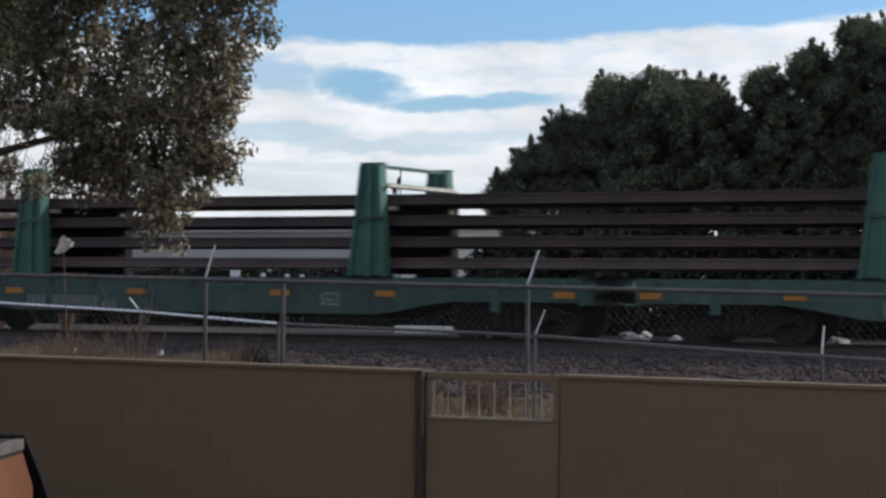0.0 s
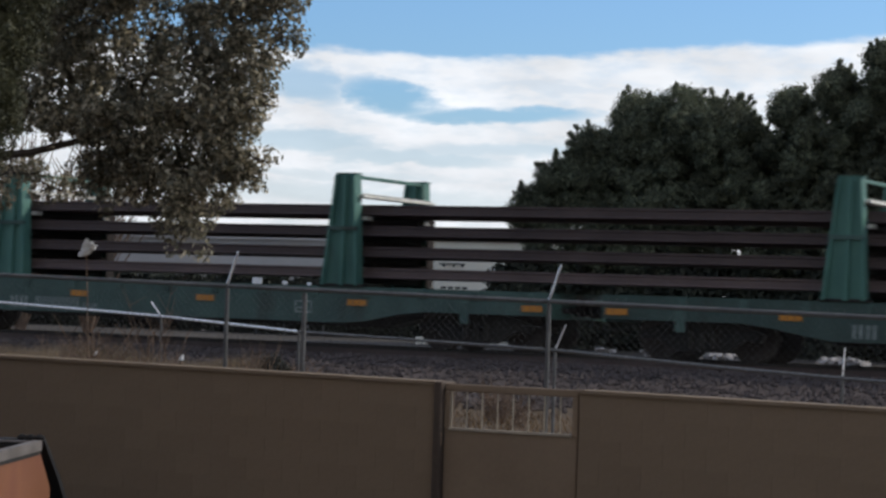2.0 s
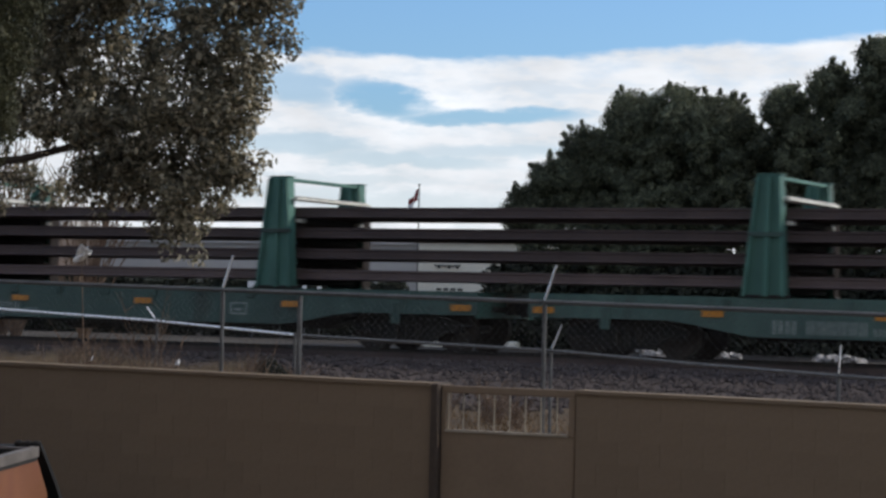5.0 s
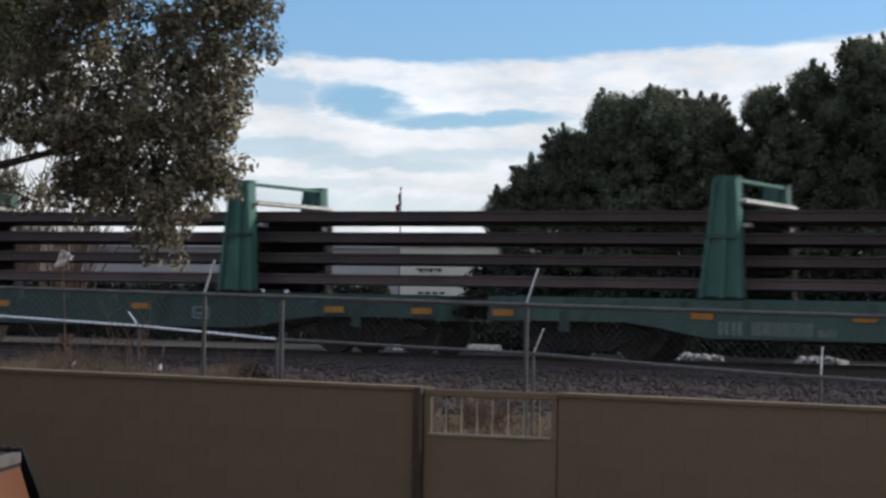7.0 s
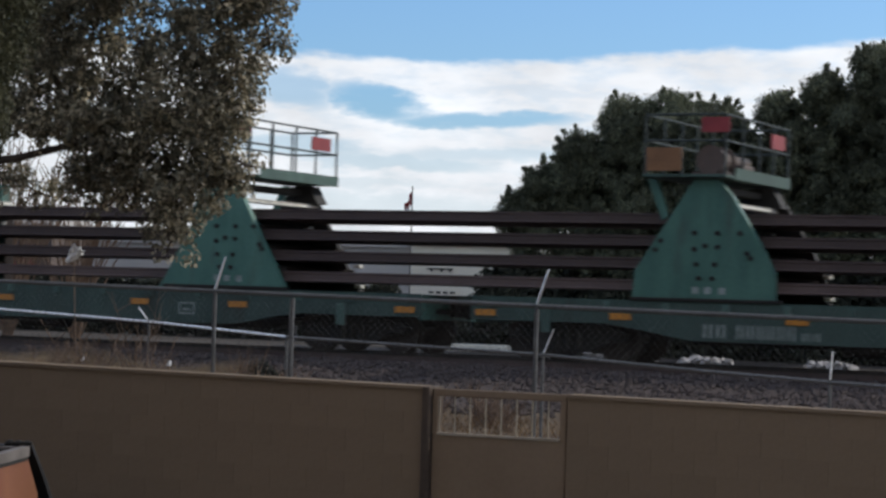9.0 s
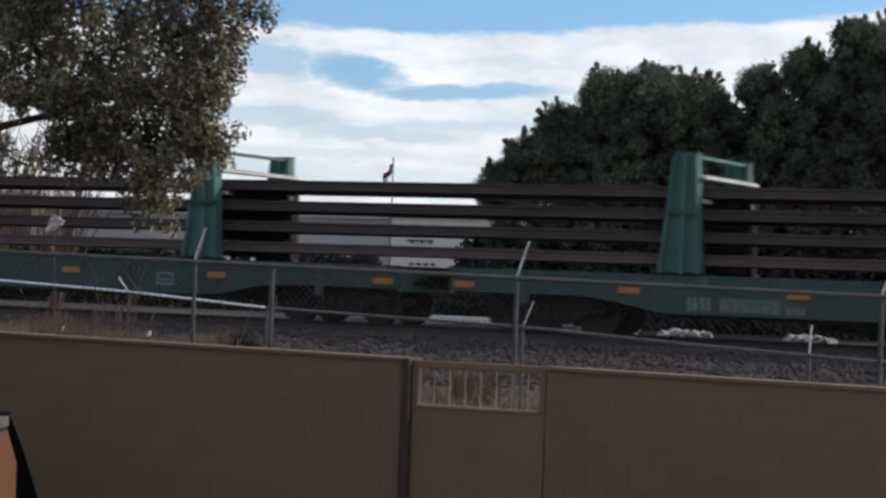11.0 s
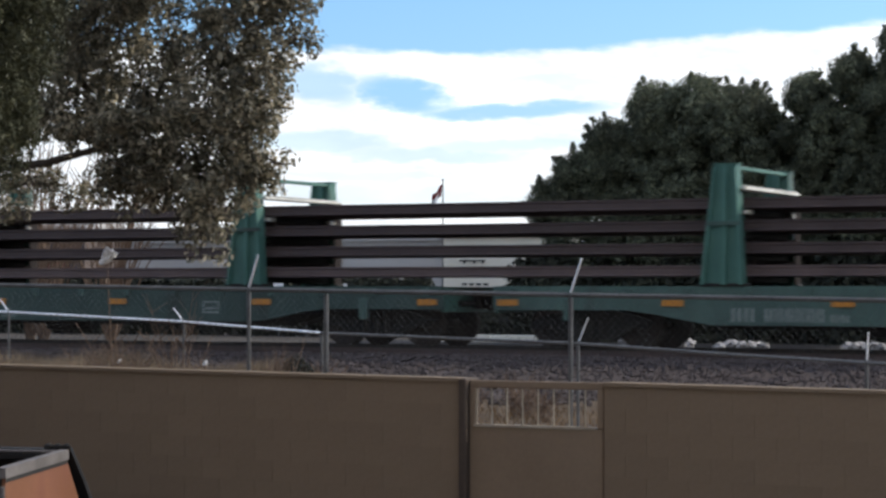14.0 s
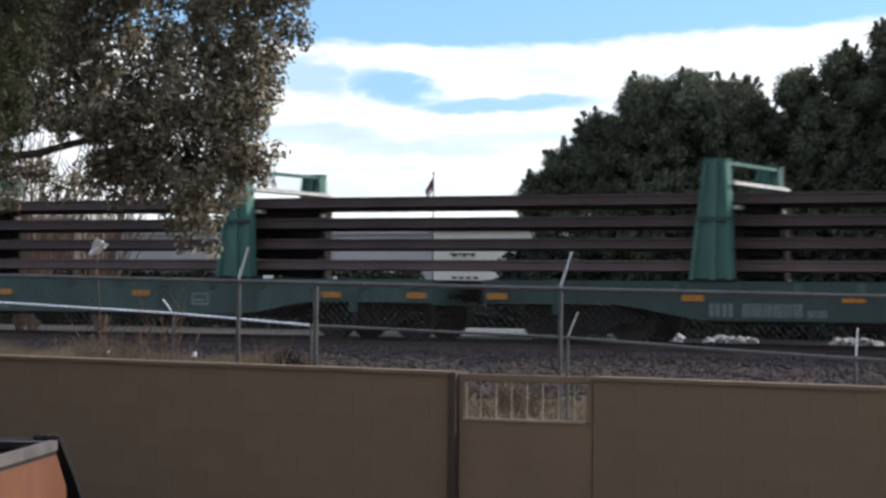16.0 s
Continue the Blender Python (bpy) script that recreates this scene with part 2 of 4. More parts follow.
BLACKP = material("black_plastic", (0.008, 0.008, 0.009), (0.02, 0.02, 0.021), 0.55, 0, 3, 30, 0.1)
CREAM = material("cream_stucco", (0.6, 0.56, 0.47), (0.72, 0.68, 0.58), 0.9, 0, 0.3, 8, 0.2)
GREYW = material("grey_panel_wall", (0.37, 0.35, 0.33), (0.46, 0.44, 0.42), 0.9, 0, 0.3, 8, 0.2)
WHITEP = material("white_paint", (0.7, 0.7, 0.7), (0.82, 0.82, 0.82), 0.5, 0, 2, 20, 0.1)
DARKGLASS = material("dark_glass", (0.015, 0.018, 0.02), (0.03, 0.035, 0.04), 0.15, 0, 2, 20, 0.0)
BAG = material("white_plastic_film", (0.75, 0.75, 0.73), (0.88, 0.88, 0.86), 0.4, 0, 8, 50, 0.3)
SHEDM = material("brown_sheet_metal", (0.07, 0.05, 0.042), (0.12, 0.088, 0.074), 0.7, 0, 0.5, 8, 0.2)
PALEGREY = material("mottled_pale_grey", (0.2, 0.185, 0.175), (0.44, 0.41, 0.39), 0.9, 0, 5, 30, 0.4, spread=0.3)
TIE = material("sleeper_timber", (0.03, 0.024, 0.02), (0.09, 0.075, 0.065), 0.9, 0, 3, 30, 0.4, spec=0.05)


# ---- mesh helpers ----
def mesh_of(name, bm, mat):
    me = bpy.data.meshes.new(name)
    bm.normal_update()
    bm.to_mesh(me)
    bm.free()
    me.materials.append(mat)
    return me


def part(name, bm, mat, parent=None, label="", at=None):
    ob = new(name, mesh_of(name, bm, mat))
    if parent is not None:
        ob.parent = parent
    if at is not None:
        ob.matrix_basis = at
    if label:
        tagged(ob, label)
    return ob


def holder(name, at, label, category, group=""):
    ob = new(name)
    ob.empty_display_size = 0.2
    ob.matrix_basis = at
    return tagged(ob, label, category, group)


def box(bm, x0, x1, y0, y1, z0, z1, bevel=0.0):
    r = create_cube(bm, size=1, matrix=Matrix.Translation(((x0 + x1) / 2, (y0 + y1) / 2, (z0 + z1) / 2)) @ Matrix.Diagonal((x1 - x0, y1 - y0, z1 - z0, 1)))
    if bevel:
        es = list({e for v in r["verts"] for e in v.link_edges})
        bmesh.ops.bevel(bm, geom=es, offset=bevel, segments=1, affect="EDGES")
    return bm


def boxed(*args, bevel=0.0):
    return box(bmesh.new(), *args, bevel=bevel)


def prism(bm, outline, axis, lo, hi):
    """An outline of (u, v) points drawn out along an axis: y takes (x, z), x takes (y, z)."""
    def put(u, v, w):
        return (u, w, v) if axis == "y" else (w, u, v)
    a = [bm.verts.new(put(u, v, lo)) for u, v in outline]
    b = [bm.verts.new(put(u, v, hi)) for u, v in outline]
    n = len(outline)
    fs = [bm.faces.new(a), bm.faces.new(b[::-1])]
    for i in range(n):
        fs.append(bm.faces.new((a[i], b[i], b[(i + 1) % n], a[(i + 1) % n])))
    bmesh.ops.recalc_face_normals(bm, faces=fs)
    return bm


def rod(bm, p, q, r0, r1=None, sides=8):
    p, q = Vector(p), Vector(q)
    d = q - p
    m = Matrix.Translation((p + q) / 2) @ d.to_track_quat("Z", "Y").to_matrix().to_4x4()
    create_cone(bm, cap_ends=True, segments=sides, radius1=r0, radius2=r0 if r1 is None else r1, depth=d.length, matrix=m)
    return bm


def scatter(name, verts, faces, mat, parent=None, kind=""):
    me = bpy.data.meshes.new(name)
    me.from_pydata(verts, [], faces)
    me.materials.append(mat)
    ob = new(name, me)
    if parent is not None:
        ob.parent = parent
    if kind:
        tagged(ob, kind=kind)
    return ob


def blade_axes(rng, d, n):
    """Two axes of a blade whose face looks roughly along d and upward."""
    nrm = d + (0, 0, 0.35) + rng.normal(0, 0.45, (n, 3))
    u = np.cross(nrm, rng.normal(0, 1, (n, 3)))
    u /= np.linalg.norm(u, axis=1)[:, None]
    w = np.cross(nrm, u)
    w /= np.linalg.norm(w, axis=1)[:, None]
    return u, w


def clump_leaves(rng, clumps, per, size, slim=0.3):
    """Blades on the skins of ball-like clumps (x, y, z, r). Returns verts, faces."""
    balls = np.asarray(clumps, float)
    c = np.repeat(balls, np.maximum(per * (balls[:, 3] / balls[:, 3].max()) ** 1.5, 22).astype(int), 0)
    n = len(c)
    d = rng.normal(0, 1, (n, 3))
    d /= np.linalg.norm(d, axis=1)[:, None]
    p = c[:, :3] + d * (c[:, 3] * rng.uniform(0.15, 1, n) ** 0.45 * rng.choice([0.85, 1.0, 1.18], n))[:, None] * (1, 1, 0.85)
    u, w = blade_axes(rng, d, n)
    s = (size * rng.uniform(0.6, 1.3, n))[:, None]
    v = np.stack([p - u * s, p + w * s * slim, p + u * s, p - w * s * slim], 1).reshape(-1, 3)
    return v.tolist(), np.arange(4 * n).reshape(-1, 4).tolist()


def leaves(rng, centres, size, per, spread, slim=0.45):
    """Diamond leaves in loose tufts round the given centres. Returns verts, faces."""
    c = np.repeat(np.asarray(centres, float), per, 0)
    n = len(c)
    d = rng.normal(0, 1, (n, 3))
    d *= (rng.uniform(0.25, 1, n) ** 0.5 / np.linalg.norm(d, axis=1))[:, None]
    c = c + d * spread * 1.75
    u, w = blade_axes(rng, d, n)
    s = (size * rng.uniform(0.6, 1.3, n))[:, None]
    v = np.stack([c - u * s, c + w * s * slim, c + u * s, c - w * s * slim], 1).reshape(-1, 3)
    f = np.arange(4 * n).reshape(-1, 4)
    return v.tolist(), f.tolist()


def in_blobs(rng, blobs, n, shell=0.35):
    """n points in a set of ellipsoids (x, y, z, rx, ry, rz), gathered towards their skins."""
    vol = np.array([b[3] * b[4] * b[5] for b in blobs]) ** 0.67
    pick = rng.choice(len(blobs), n, p=vol / vol.sum())
    b = np.array(blobs)[pick]
    d = rng.normal(0, 1, (n, 3))
    d /= np.linalg.norm(d, axis=1)[:, None]
    r = rng.uniform(shell, 1, n) ** 0.6
    return b[:, :3] + d * r[:, None] * b[:, 3:]


# ---- ground ----
def build_ground():
    prof = [(-300, 0.0), (18.9, 0.0), (19.25, 0.0), (19.5, 0.75), (24, 0.85), (29.8, 0.98), (31.2, 1.1), (36.0, 1.52), (42.6, 1.52), (44.5, 1.2), (120, 1.15), (400, 1.2), (2500, 1.5)]
    groups = [("ground_yard", ASPHALT, prof[:3]), ("ground_verge", DIRT, prof[2:7]), ("ground_ballast", BALLAST, prof[6:10]), ("ground_far", PALEGROUND, prof[9:])]
    labels = ["dark asphalt yard in front of the block wall", "dry dirt strip between wall and railway", "grey crushed stone ballast bed of the railway", "pale gravel yard beyond the railway"]
    for (name, mat, pr), lab in zip(groups, labels):
        xs = [-2500, -400, -120] + [-60 + i * 2 for i in range(50)] + [60, 150, 400, 2500]
        verts = [(x, y, z) for y, z in pr for x in xs]
        w = len(xs)
        faces = [(j * w + i, j * w + i + 1, (j + 1) * w + i + 1, (j + 1) * w + i) for j in range(len(pr) - 1) for i in range(w - 1)]
        ob = scatter(name, verts, faces, mat)
        tagged(ob, lab, "ground", kind="structure")


build_ground()


def build_track():
    rng = random.Random(4)
    for y in (TRACK_Y + 0.8, TRACK_Y + 2.235):
        r = holder("track_rail", pose(0, y, 0), "rusty steel running rail on timber sleepers", "rail", "running rails")
        part("foot", prism(bmesh.new(), [(-0.07, 1.535), (0.07, 1.535), (0.07, 1.545), (0.012, 1.565), (-0.012, 1.565), (-0.07, 1.545)], "x", -420, 420), RAILSTEEL, r)
        part("web", prism(bmesh.new(), [(-0.01, 1.565), (0.01, 1.565), (0.01, 1.66), (-0.01, 1.66)], "x", -420, 420), RAILSTEEL, r)
        part("head", prism(bmesh.new(), [(-0.036, 1.66), (0.036, 1.66), (0.036, 1.695), (0.026, 1.7), (-0.026, 1.7), (-0.036, 1.695)], "x", -420, 420), WHEEL, r, "worn shiny rail head")
    base = bmesh.new()
    box(base, -0.11, 0.11, TRACK_Y + 0.2, TRACK_Y + 2.85, 1.42, 1.535, 0.01)
    me = mesh_of("sleeper", base, TIE)
    for i in range(110):
        ob = new("sleeper", me)
        ob.matrix_basis = pose(-50 + i * 0.55, rng.uniform(-0.03, 0.03), 0, 0, 0, rng.uniform(-0.8, 0.8))
        tagged(ob, "weathered dark timber sleeper in ballast", "sleeper", "sleepers under the track")
    # loose ballast stones
    rg = np.random.default_rng(3)
    n = 9000
    x, y = rg.uniform(-34, -4, n), rg.uniform(30.5, TRACK_Y + 0.3, n)
    z = np.interp(y, [29.8, 31.2, 36.0, 42], [0.98, 1.1, 1.52, 1.52])
    s = rg.uniform(0.03, 0.075, n)
    octo = np.array([(1, 0, 0), (0, 1, 0), (-1, 0, 0), (0, -1, 0), (0, 0, 1), (0, 0, -1)], float)
    v = octo[None] * (s[:, None, None] * rg.uniform(0.6, 1.2, (n, 6, 1))) + np.stack([x, y, z + s * 0.3], 1)[:, None]
    f0 = np.array([(0, 1, 4), (1, 2, 4), (2, 3, 4), (3, 0, 4), (1, 0, 5), (2, 1, 5), (3, 2, 5), (0, 3, 5)])
    f = (f0[None] + 6 * np.arange(n)[:, None, None]).reshape(-1, 3)
    tagged(scatter("ballast_stones", v.reshape(-1, 3).tolist(), f.tolist(), STONE), "loose grey crushed stones on the ballast slope", "ballast", kind="stuff")


build_track()


# ---- block wall with gate ----
GATE_X0, GATE_X1 = -9.40, -8.05


def wall_top(x):
    return 1.875 - 0.0087 * (x + 9.5)


def build_wall():
    th = 0.2
    for name, x0, x1 in (("wall_left", -60.0, GATE_X0 - 0.08), ("wall_right", GATE_X1, 40.0)):
        bm = bmesh.new()
        prism(bm, [(x0, -0.2), (x1, -0.2), (x1, wall_top(x1) - 0.035), (x0, wall_top(x0) - 0.035)], "y", WALL_Y, WALL_Y + th)
        ob = part(name, bm, WALLM)
        tagged(ob, "tan painted concrete block yard wall in shade", "wall", kind="structure")
        bm = bmesh.new()
        prism(bm, [(x0, wall_top(x0) - 0.033), (x1, wall_top(x1) - 0.033), (x1, wall_top(x1)), (x0, wall_top(x0))], "y", WALL_Y - 0.025, WALL_Y + th + 0.025)
        part("cap", bm, CAPM, ob, "lighter worn concrete cap")
    bm = boxed(GATE_X0 - 0.078, GATE_X0 - 0.003, WALL_Y - 0.05, WALL_Y + th + 0.05, -0.1, wall_top(-9.5) - 0.0, bevel=0.012)
    tagged(part("gate_pier", bm, PIERM), "rust streaked brown steel gate post beside the gate", "post", kind="structure")


build_wall()


def build_gate():
    g = holder("yard_gate", pose(0, 0, 0), "tan solid yard gate with a barred opening near its top", "gate")
    zt, zo, zb = wall_top(-8.7) - 0.01, 1.79, 1.44
    y0, y1 = WALL_Y + 0.03, WALL_Y + 0.09
    part("panel", boxed(GATE_X0, GATE_X1 - 0.02, y0, y1, 0.06, zb, bevel=0.008), GATEM, g)
    part("top_rail", boxed(GATE_X0, GATE_X1 - 0.02, y0, y1, zo, zt, bevel=0.008), GATEM, g)
    part("stile", boxed(GATE_X0, GATE_X0 + 0.05, y0 - 0.004, y1, zb, zo, bevel=0.006), GATEM, g)
    part("stile", boxed(GATE_X1 - 0.08, GATE_X1 - 0.02, y0 - 0.004, y1, zb, zo, bevel=0.006), GATEM, g)
    part("lower_rail", boxed(GATE_X0 + 0.05, GATE_X1 - 0.09, y0 - 0.015, y1 - 0.02, zb - 0.005, zb + 0.018), BARM, g, "pale worn lower edge")
    n = 8
    for i in range(n):
        x = GATE_X0 + 0.06 + i * 0.155
        bm = rod(bmesh.new(), (x, y0 + 0.02, zb), (x, y0 + 0.02, zo), 0.0085, sides=8)
        part("bar", bm, BARM, g)
    for z in (0.35, 1.35):
        part("hinge", rod(bmesh.new(), (GATE_X0 - 0.02, WALL_Y - 0.02, z - 0.06), (GATE_X0 - 0.02, WALL_Y - 0.02, z + 0.06), 0.022), GATEM, g)


build_gate()


def build_light_walls():
    h = holder("house", pose(0, -1.2, 0), "unseen white facade added to bounce light, with a dark light-blocking wing", "house")
    # unseen white wall, added to bounce sunlight onto the yard wall
    part("wall", boxed(-9, 30, -8, 0, 0, 8.5), WHITEP, h)
    # unseen dark walls, added to cut the light on the left
    part("wall", boxed(-34, -9.004, -8, 0, 0, 8.5), SHEDM, h, "unseen dark brown wall added to dim the left yard wall")
    part("wall", boxed(-34, -11, 0.004, 11, 0, 8.5), SHEDM, h, "unseen dark brown wall added to dim the left yard wall")
    part("roof", boxed(-34.5, -10.5, 0.504, 11.5, 8.5, 8.7), GREYW, h)
    part("roof", boxed(-34.5, 30.5, -8.5, 0.5, 8.5, 8.7), GREYW, h)


build_light_walls()


# ---- chain link fences ----
def chain_link(name, parent, x0, x1, base, top, y_of, pitch=0.075, r=0.0013):
    """Crossing diagonal wires as thin square rods between two height lines."""
    verts, faces = [], []
    for sgn in (1, -1):
        h = top(x0) - base(x0)
        k = 0
        x = x0 - (h if sgn > 0 else 0)
        while x < x1 + (0 if sgn > 0 else h):
            pts = []
            for s in (0.0, 1.0):
                px = x + sgn * h * s
                pts.append((px, y_of(px) + sgn * r, base(px) + h * s))
            p, q = pts
            ca, cb = max(0.0, (x0 - p[0]) / (q[0] - p[0]) if sgn > 0 else (x1 - p[0]) / (q[0] - p[0])), min(1.0, (x1 - p[0]) / (q[0] - p[0]) if sgn > 0 else (x0 - p[0]) / (q[0] - p[0]))
            if ca < cb:
                p, q = Vector(p), Vector(q)
                a, b = p.lerp(q, ca), p.lerp(q, cb)
                o = len(verts)
                for e in (a, b):
                    for dx, dy in ((-r, -r), (r, -r), (r, r), (-r, r)):
                        verts.append((e.x + dx, e.y + dy, e.z))
                faces += [(o + i, o + (i + 1) % 4, o + 4 + (i + 1) % 4, o + 4 + i) for i in range(4)]
            x += pitch
    return scatter(name, verts, faces, WIRE, parent, "stuff")


F1_Y = WALL_Y + 0.6


def f1_rail(x):
    return 2.64 - 0.0145 * (x + 8.64)


def build_fence_near():
    f = holder("chain_link_fence", pose(0, 0, 0), "grey galvanised chain link fence with barbed wire arms behind the wall", "fence")
    xs = [-26.0, -22.3, -18.8, -15.37, -12.13, -8.64, -5.2, -1.8, 1.6]
    for x in xs:
        post = part("post", rod(bmesh.new(), (x, F1_Y, 0.6), (x, F1_Y, f1_rail(x) + 0.02), 0.022, sides=10), GALV, f)
        bm = rod(bmesh.new(), (x, F1_Y, f1_rail(x) + 0.02), (x + 0.12, F1_Y - 0.02, f1_rail(x) + 0.34), 0.013, 0.011)
        part("arm", bm, GLINT_GALV, post, "pale barbed wire arm")
    part("post", rod(bmesh.new(), (-11.28, F1_Y + 0.06, 0.6), (-11.28, F1_Y + 0.06, f1_rail(-11.28) - 0.03), 0.025, sides=10), GALV, f)
    for i in range(len(xs) - 1):
        x0, x1 = xs[i], xs[i + 1]
        part("top_rail", rod(bmesh.new(), (x0, F1_Y, f1_rail(x0)), (x1, F1_Y, f1_rail(x1)), 0.021, sides=8), GALV, f)
    chain_link("mesh", f, -24.0, 0.0, lambda x: 0.8, lambda x: f1_rail(-12), lambda x: F1_Y - 0.03)


build_fence_near()

F2 = [(-32.0, 36.0, 2.56), (-25.4, 33.0, 2.335), (-20.4, 31.0, 2.215), (-17.0, 29.5, 2.085), (-11.8, 27.0, 2.03), (-9.1, 25.5, 1.95), (-7.2, 24.2, 1.92), (0.0, 20.6, 1.8)]


def build_fence_far():
    f = holder("boundary_fence", pose(0, 0, 0), "older boundary fence with bent barbed wire arms on the slope", "fence")
    for i in range(len(F2) - 1):
        # lighter metal on the first three runs stands in for their sun glint
        m, lab = (GLINT_GALV, "galvanised pipe with its sun glint put into the colour") if i < 3 else (GALV, "")
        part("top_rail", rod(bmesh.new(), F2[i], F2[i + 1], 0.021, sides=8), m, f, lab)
    for i, (x, y, z) in enumerate(F2[1:-1]):
        if i == 4:
            continue
        post = part("post", rod(bmesh.new(), (x, y, 0.8), (x, y, z + 0.03), 0.022, sides=10), GALV, f)
        lean = (-0.2, -0.2, 0.0, 0.14, 0.12, 0.02)[i]
        if lean:
            part("arm", rod(bmesh.new(), (x, y, z), (x + lean, y, z + (0.22 if lean < 0 else 0.33)), 0.014, 0.011), GLINT_GALV, post, "pale bent barbed wire arm")


build_fence_far()


# ---- train ----
CAR_L, STAND_GAP, PHASE = 17.197, 7.563, 6.99
DECK_Z, SILL_MID, SILL_END = 2.815, 2.14, 2.39
W = 3.03
END_A, END_B = -4.42, 11.76
TIERS = (4.162, 3.772, 3.382, 2.992)


def wheelset(parent, x):
    bm = bmesh.new()
    rod(bm, (0, -0.95, 0), (0, 0.95, 0), 0.075, sides=10)
    for y in (-0.7175, 0.7175):
        rod(bm, (0, y - 0.065, 0), (0, y + 0.065, 0), 0.42, sides=28)
        rod(bm, (0, y + (0.05 if y < 0 else -0.05), 0), (0, y + (0.09 if y < 0 else -0.09), 0), 0.455, sides=28)
        rod(bm, (0, y - 0.09, 0), (0, y + 0.09, 0), 0.15, sides=12)
    ob = part("wheelset", bm, WHEEL, parent)
    ob.matrix_parent_inverse = Matrix.Translation((x, W / 2, 2.12))
    return ob


def truck(parent, x):
    bm = bmesh.new()
    for y in (W / 2 - 1.0, W / 2 + 1.0):
        prism(bm, [(x - 1.15, 2.2), (x - 0.85, 2.3), (x - 0.35, 2.42), (x + 0.35, 2.42), (x + 0.85, 2.3), (x + 1.15, 2.2), (x + 1.1, 2.06), (x + 0.8, 2.08), (x + 0.45, 1.86), (x - 0.45, 1.86), (x - 0.8, 2.08), (x - 1.1, 2.06)], "y", y - 0.07, y + 0.07)
        for dx in (-0.2, 0.0, 0.2):
            rod(bm, (x + dx, y - 0.09, 1.92), (x + dx, y - 0.09, 2.22), 0.06, sides=8)
    box(bm, x - 0.2, x + 0.2, W / 2 - 1.1, W / 2 + 1.1, 2.1, 2.42, 0.03)
    t = part("truck", bm, UNDER, parent, "dark cast steel bogie")
    for dx in (-0.85, 0.85):
        wheelset(t, x + dx)
    return t


def upright(parent, x, y0, y1, front):
    """A tapered post plate with ribs; front: the side (-1 near, 1 far) on which the ribs lie."""
    zb, zt = DECK_Z, 4.91
    bm = bmesh.new()
    prism(bm, [(x - 0.44, zb), (x + 0.32, zb), (x + 0.21, zt), (x - 0.2, zt)], "y", y0, y1)
    p = part("stand_post", bm, GREEN, parent, "tapered green steel rack post")
    yf = y0 if front < 0 else y1
    ya, yb = sorted((yf, yf + front * 0.07))
    bm = bmesh.new()
    prism(bm, [(x - 0.06, zb + 0.02), (x + 0.02, zb + 0.02), (x + 0.045, zt - 0.03), (x - 0.015, zt - 0.03)], "y", ya, yb)
    prism(bm, [(x + 0.26, zb + 0.02), (x + 0.32, zb + 0.02), (x + 0.21, zt - 0.03), (x + 0.165, zt - 0.03)], "y", ya, yb)
    prism(bm, [(x - 0.44, zb + 0.02), (x - 0.38, zb + 0.02), (x - 0.155, zt - 0.03), (x - 0.2, zt - 0.03)], "y", ya, yb)
    part("rib", bm, GREEN, p)
    bm = bmesh.new()
    box(bm, x - 0.33, x + 0.275, ya - 0.012, yb + 0.012, 3.86, 3.93)
    part("band", bm, SILL, p)
    bm = bmesh.new()
    box(bm, x - 0.22, x + 0.23, y0 - 0.02, y1 + 0.02, zt, zt + 0.02)
    part("cap_plate", bm, GREEN, p)
    bm = bmesh.new()
    box(bm, x - 0.5, x + 0.38, y0 - 0.03, y1 + 0.04, zb - 0.005, zb + 0.05, 0.01)
    part("foot", bm, UNDER, p)
    return p


def shelves(parent, x):
    for k, z in enumerate(TIERS):
        bm = boxed(x - 0.1, x + 0.22, 0.2, W - 0.2, z - 0.11, z - 0.004, bevel=0.01)
        part("shelf", bm, UNDER, parent, "dark rail support beam")
    # added dark blocks fill the gaps between the tiers
    for k in range(3):
        bm = boxed(x - 0.12, x + 0.3, 0.5 + 0.1 * k, W + 0.01, TIERS[k + 1] + 0.2, TIERS[k] - 0.112)
        part("spacer", bm, MATTE, parent, "dark filler block between rail tiers")
    # brackets in pale colour give two glints under the top tier
    for ya in (0.26, W - 0.46):
        part("roller_bracket", boxed(x + 0.222, x + 0.35, ya, ya + 0.2, TIERS[0] - 0.1, TIERS[0] - 0.03, bevel=0.006), SHELF, parent, "small bracket coloured pale for a glint")
    bm = bmesh.new()
    box(bm, x + 0.1, x + 0.34, 0.1, W + 0.02, 4.475, 4.525, 0.008)
    for i in range(24):
        y = 0.2 + i * 0.118
        rod(bm, (x + 0.14, y, 4.535), (x + 0.32, y, 4.535), 0.022, sides=6)
    part("top_shelf", bm, SHELF, parent, "pale sunlit top roller shelf")


def plain_stand(parent, x):
    upright(parent, x, 0.0, 0.2, -1)
    upright(parent, x, W - 0.2, W, -1)
    # added black plate that darkens the right face of the far post
    part("wear_plate", boxed(x + 0.335, x + 0.35, W - 0.27, W + 0.01, 2.87, 4.42), MATTE, parent, "dark plate added to shade the far post")
    shelves(parent, x)
    bm = boxed(x + 0.08, x + 0.17, 0.18, W - 0.18, 4.83, 4.895, bevel=0.008)
    part("crossbar", bm, GREEN, parent)
    part("pin", rod(bmesh.new(), (x - 0.3, 0.1, 4.8), (x - 0.15, 0.1, 4.8), 0.02), UNDER, parent)


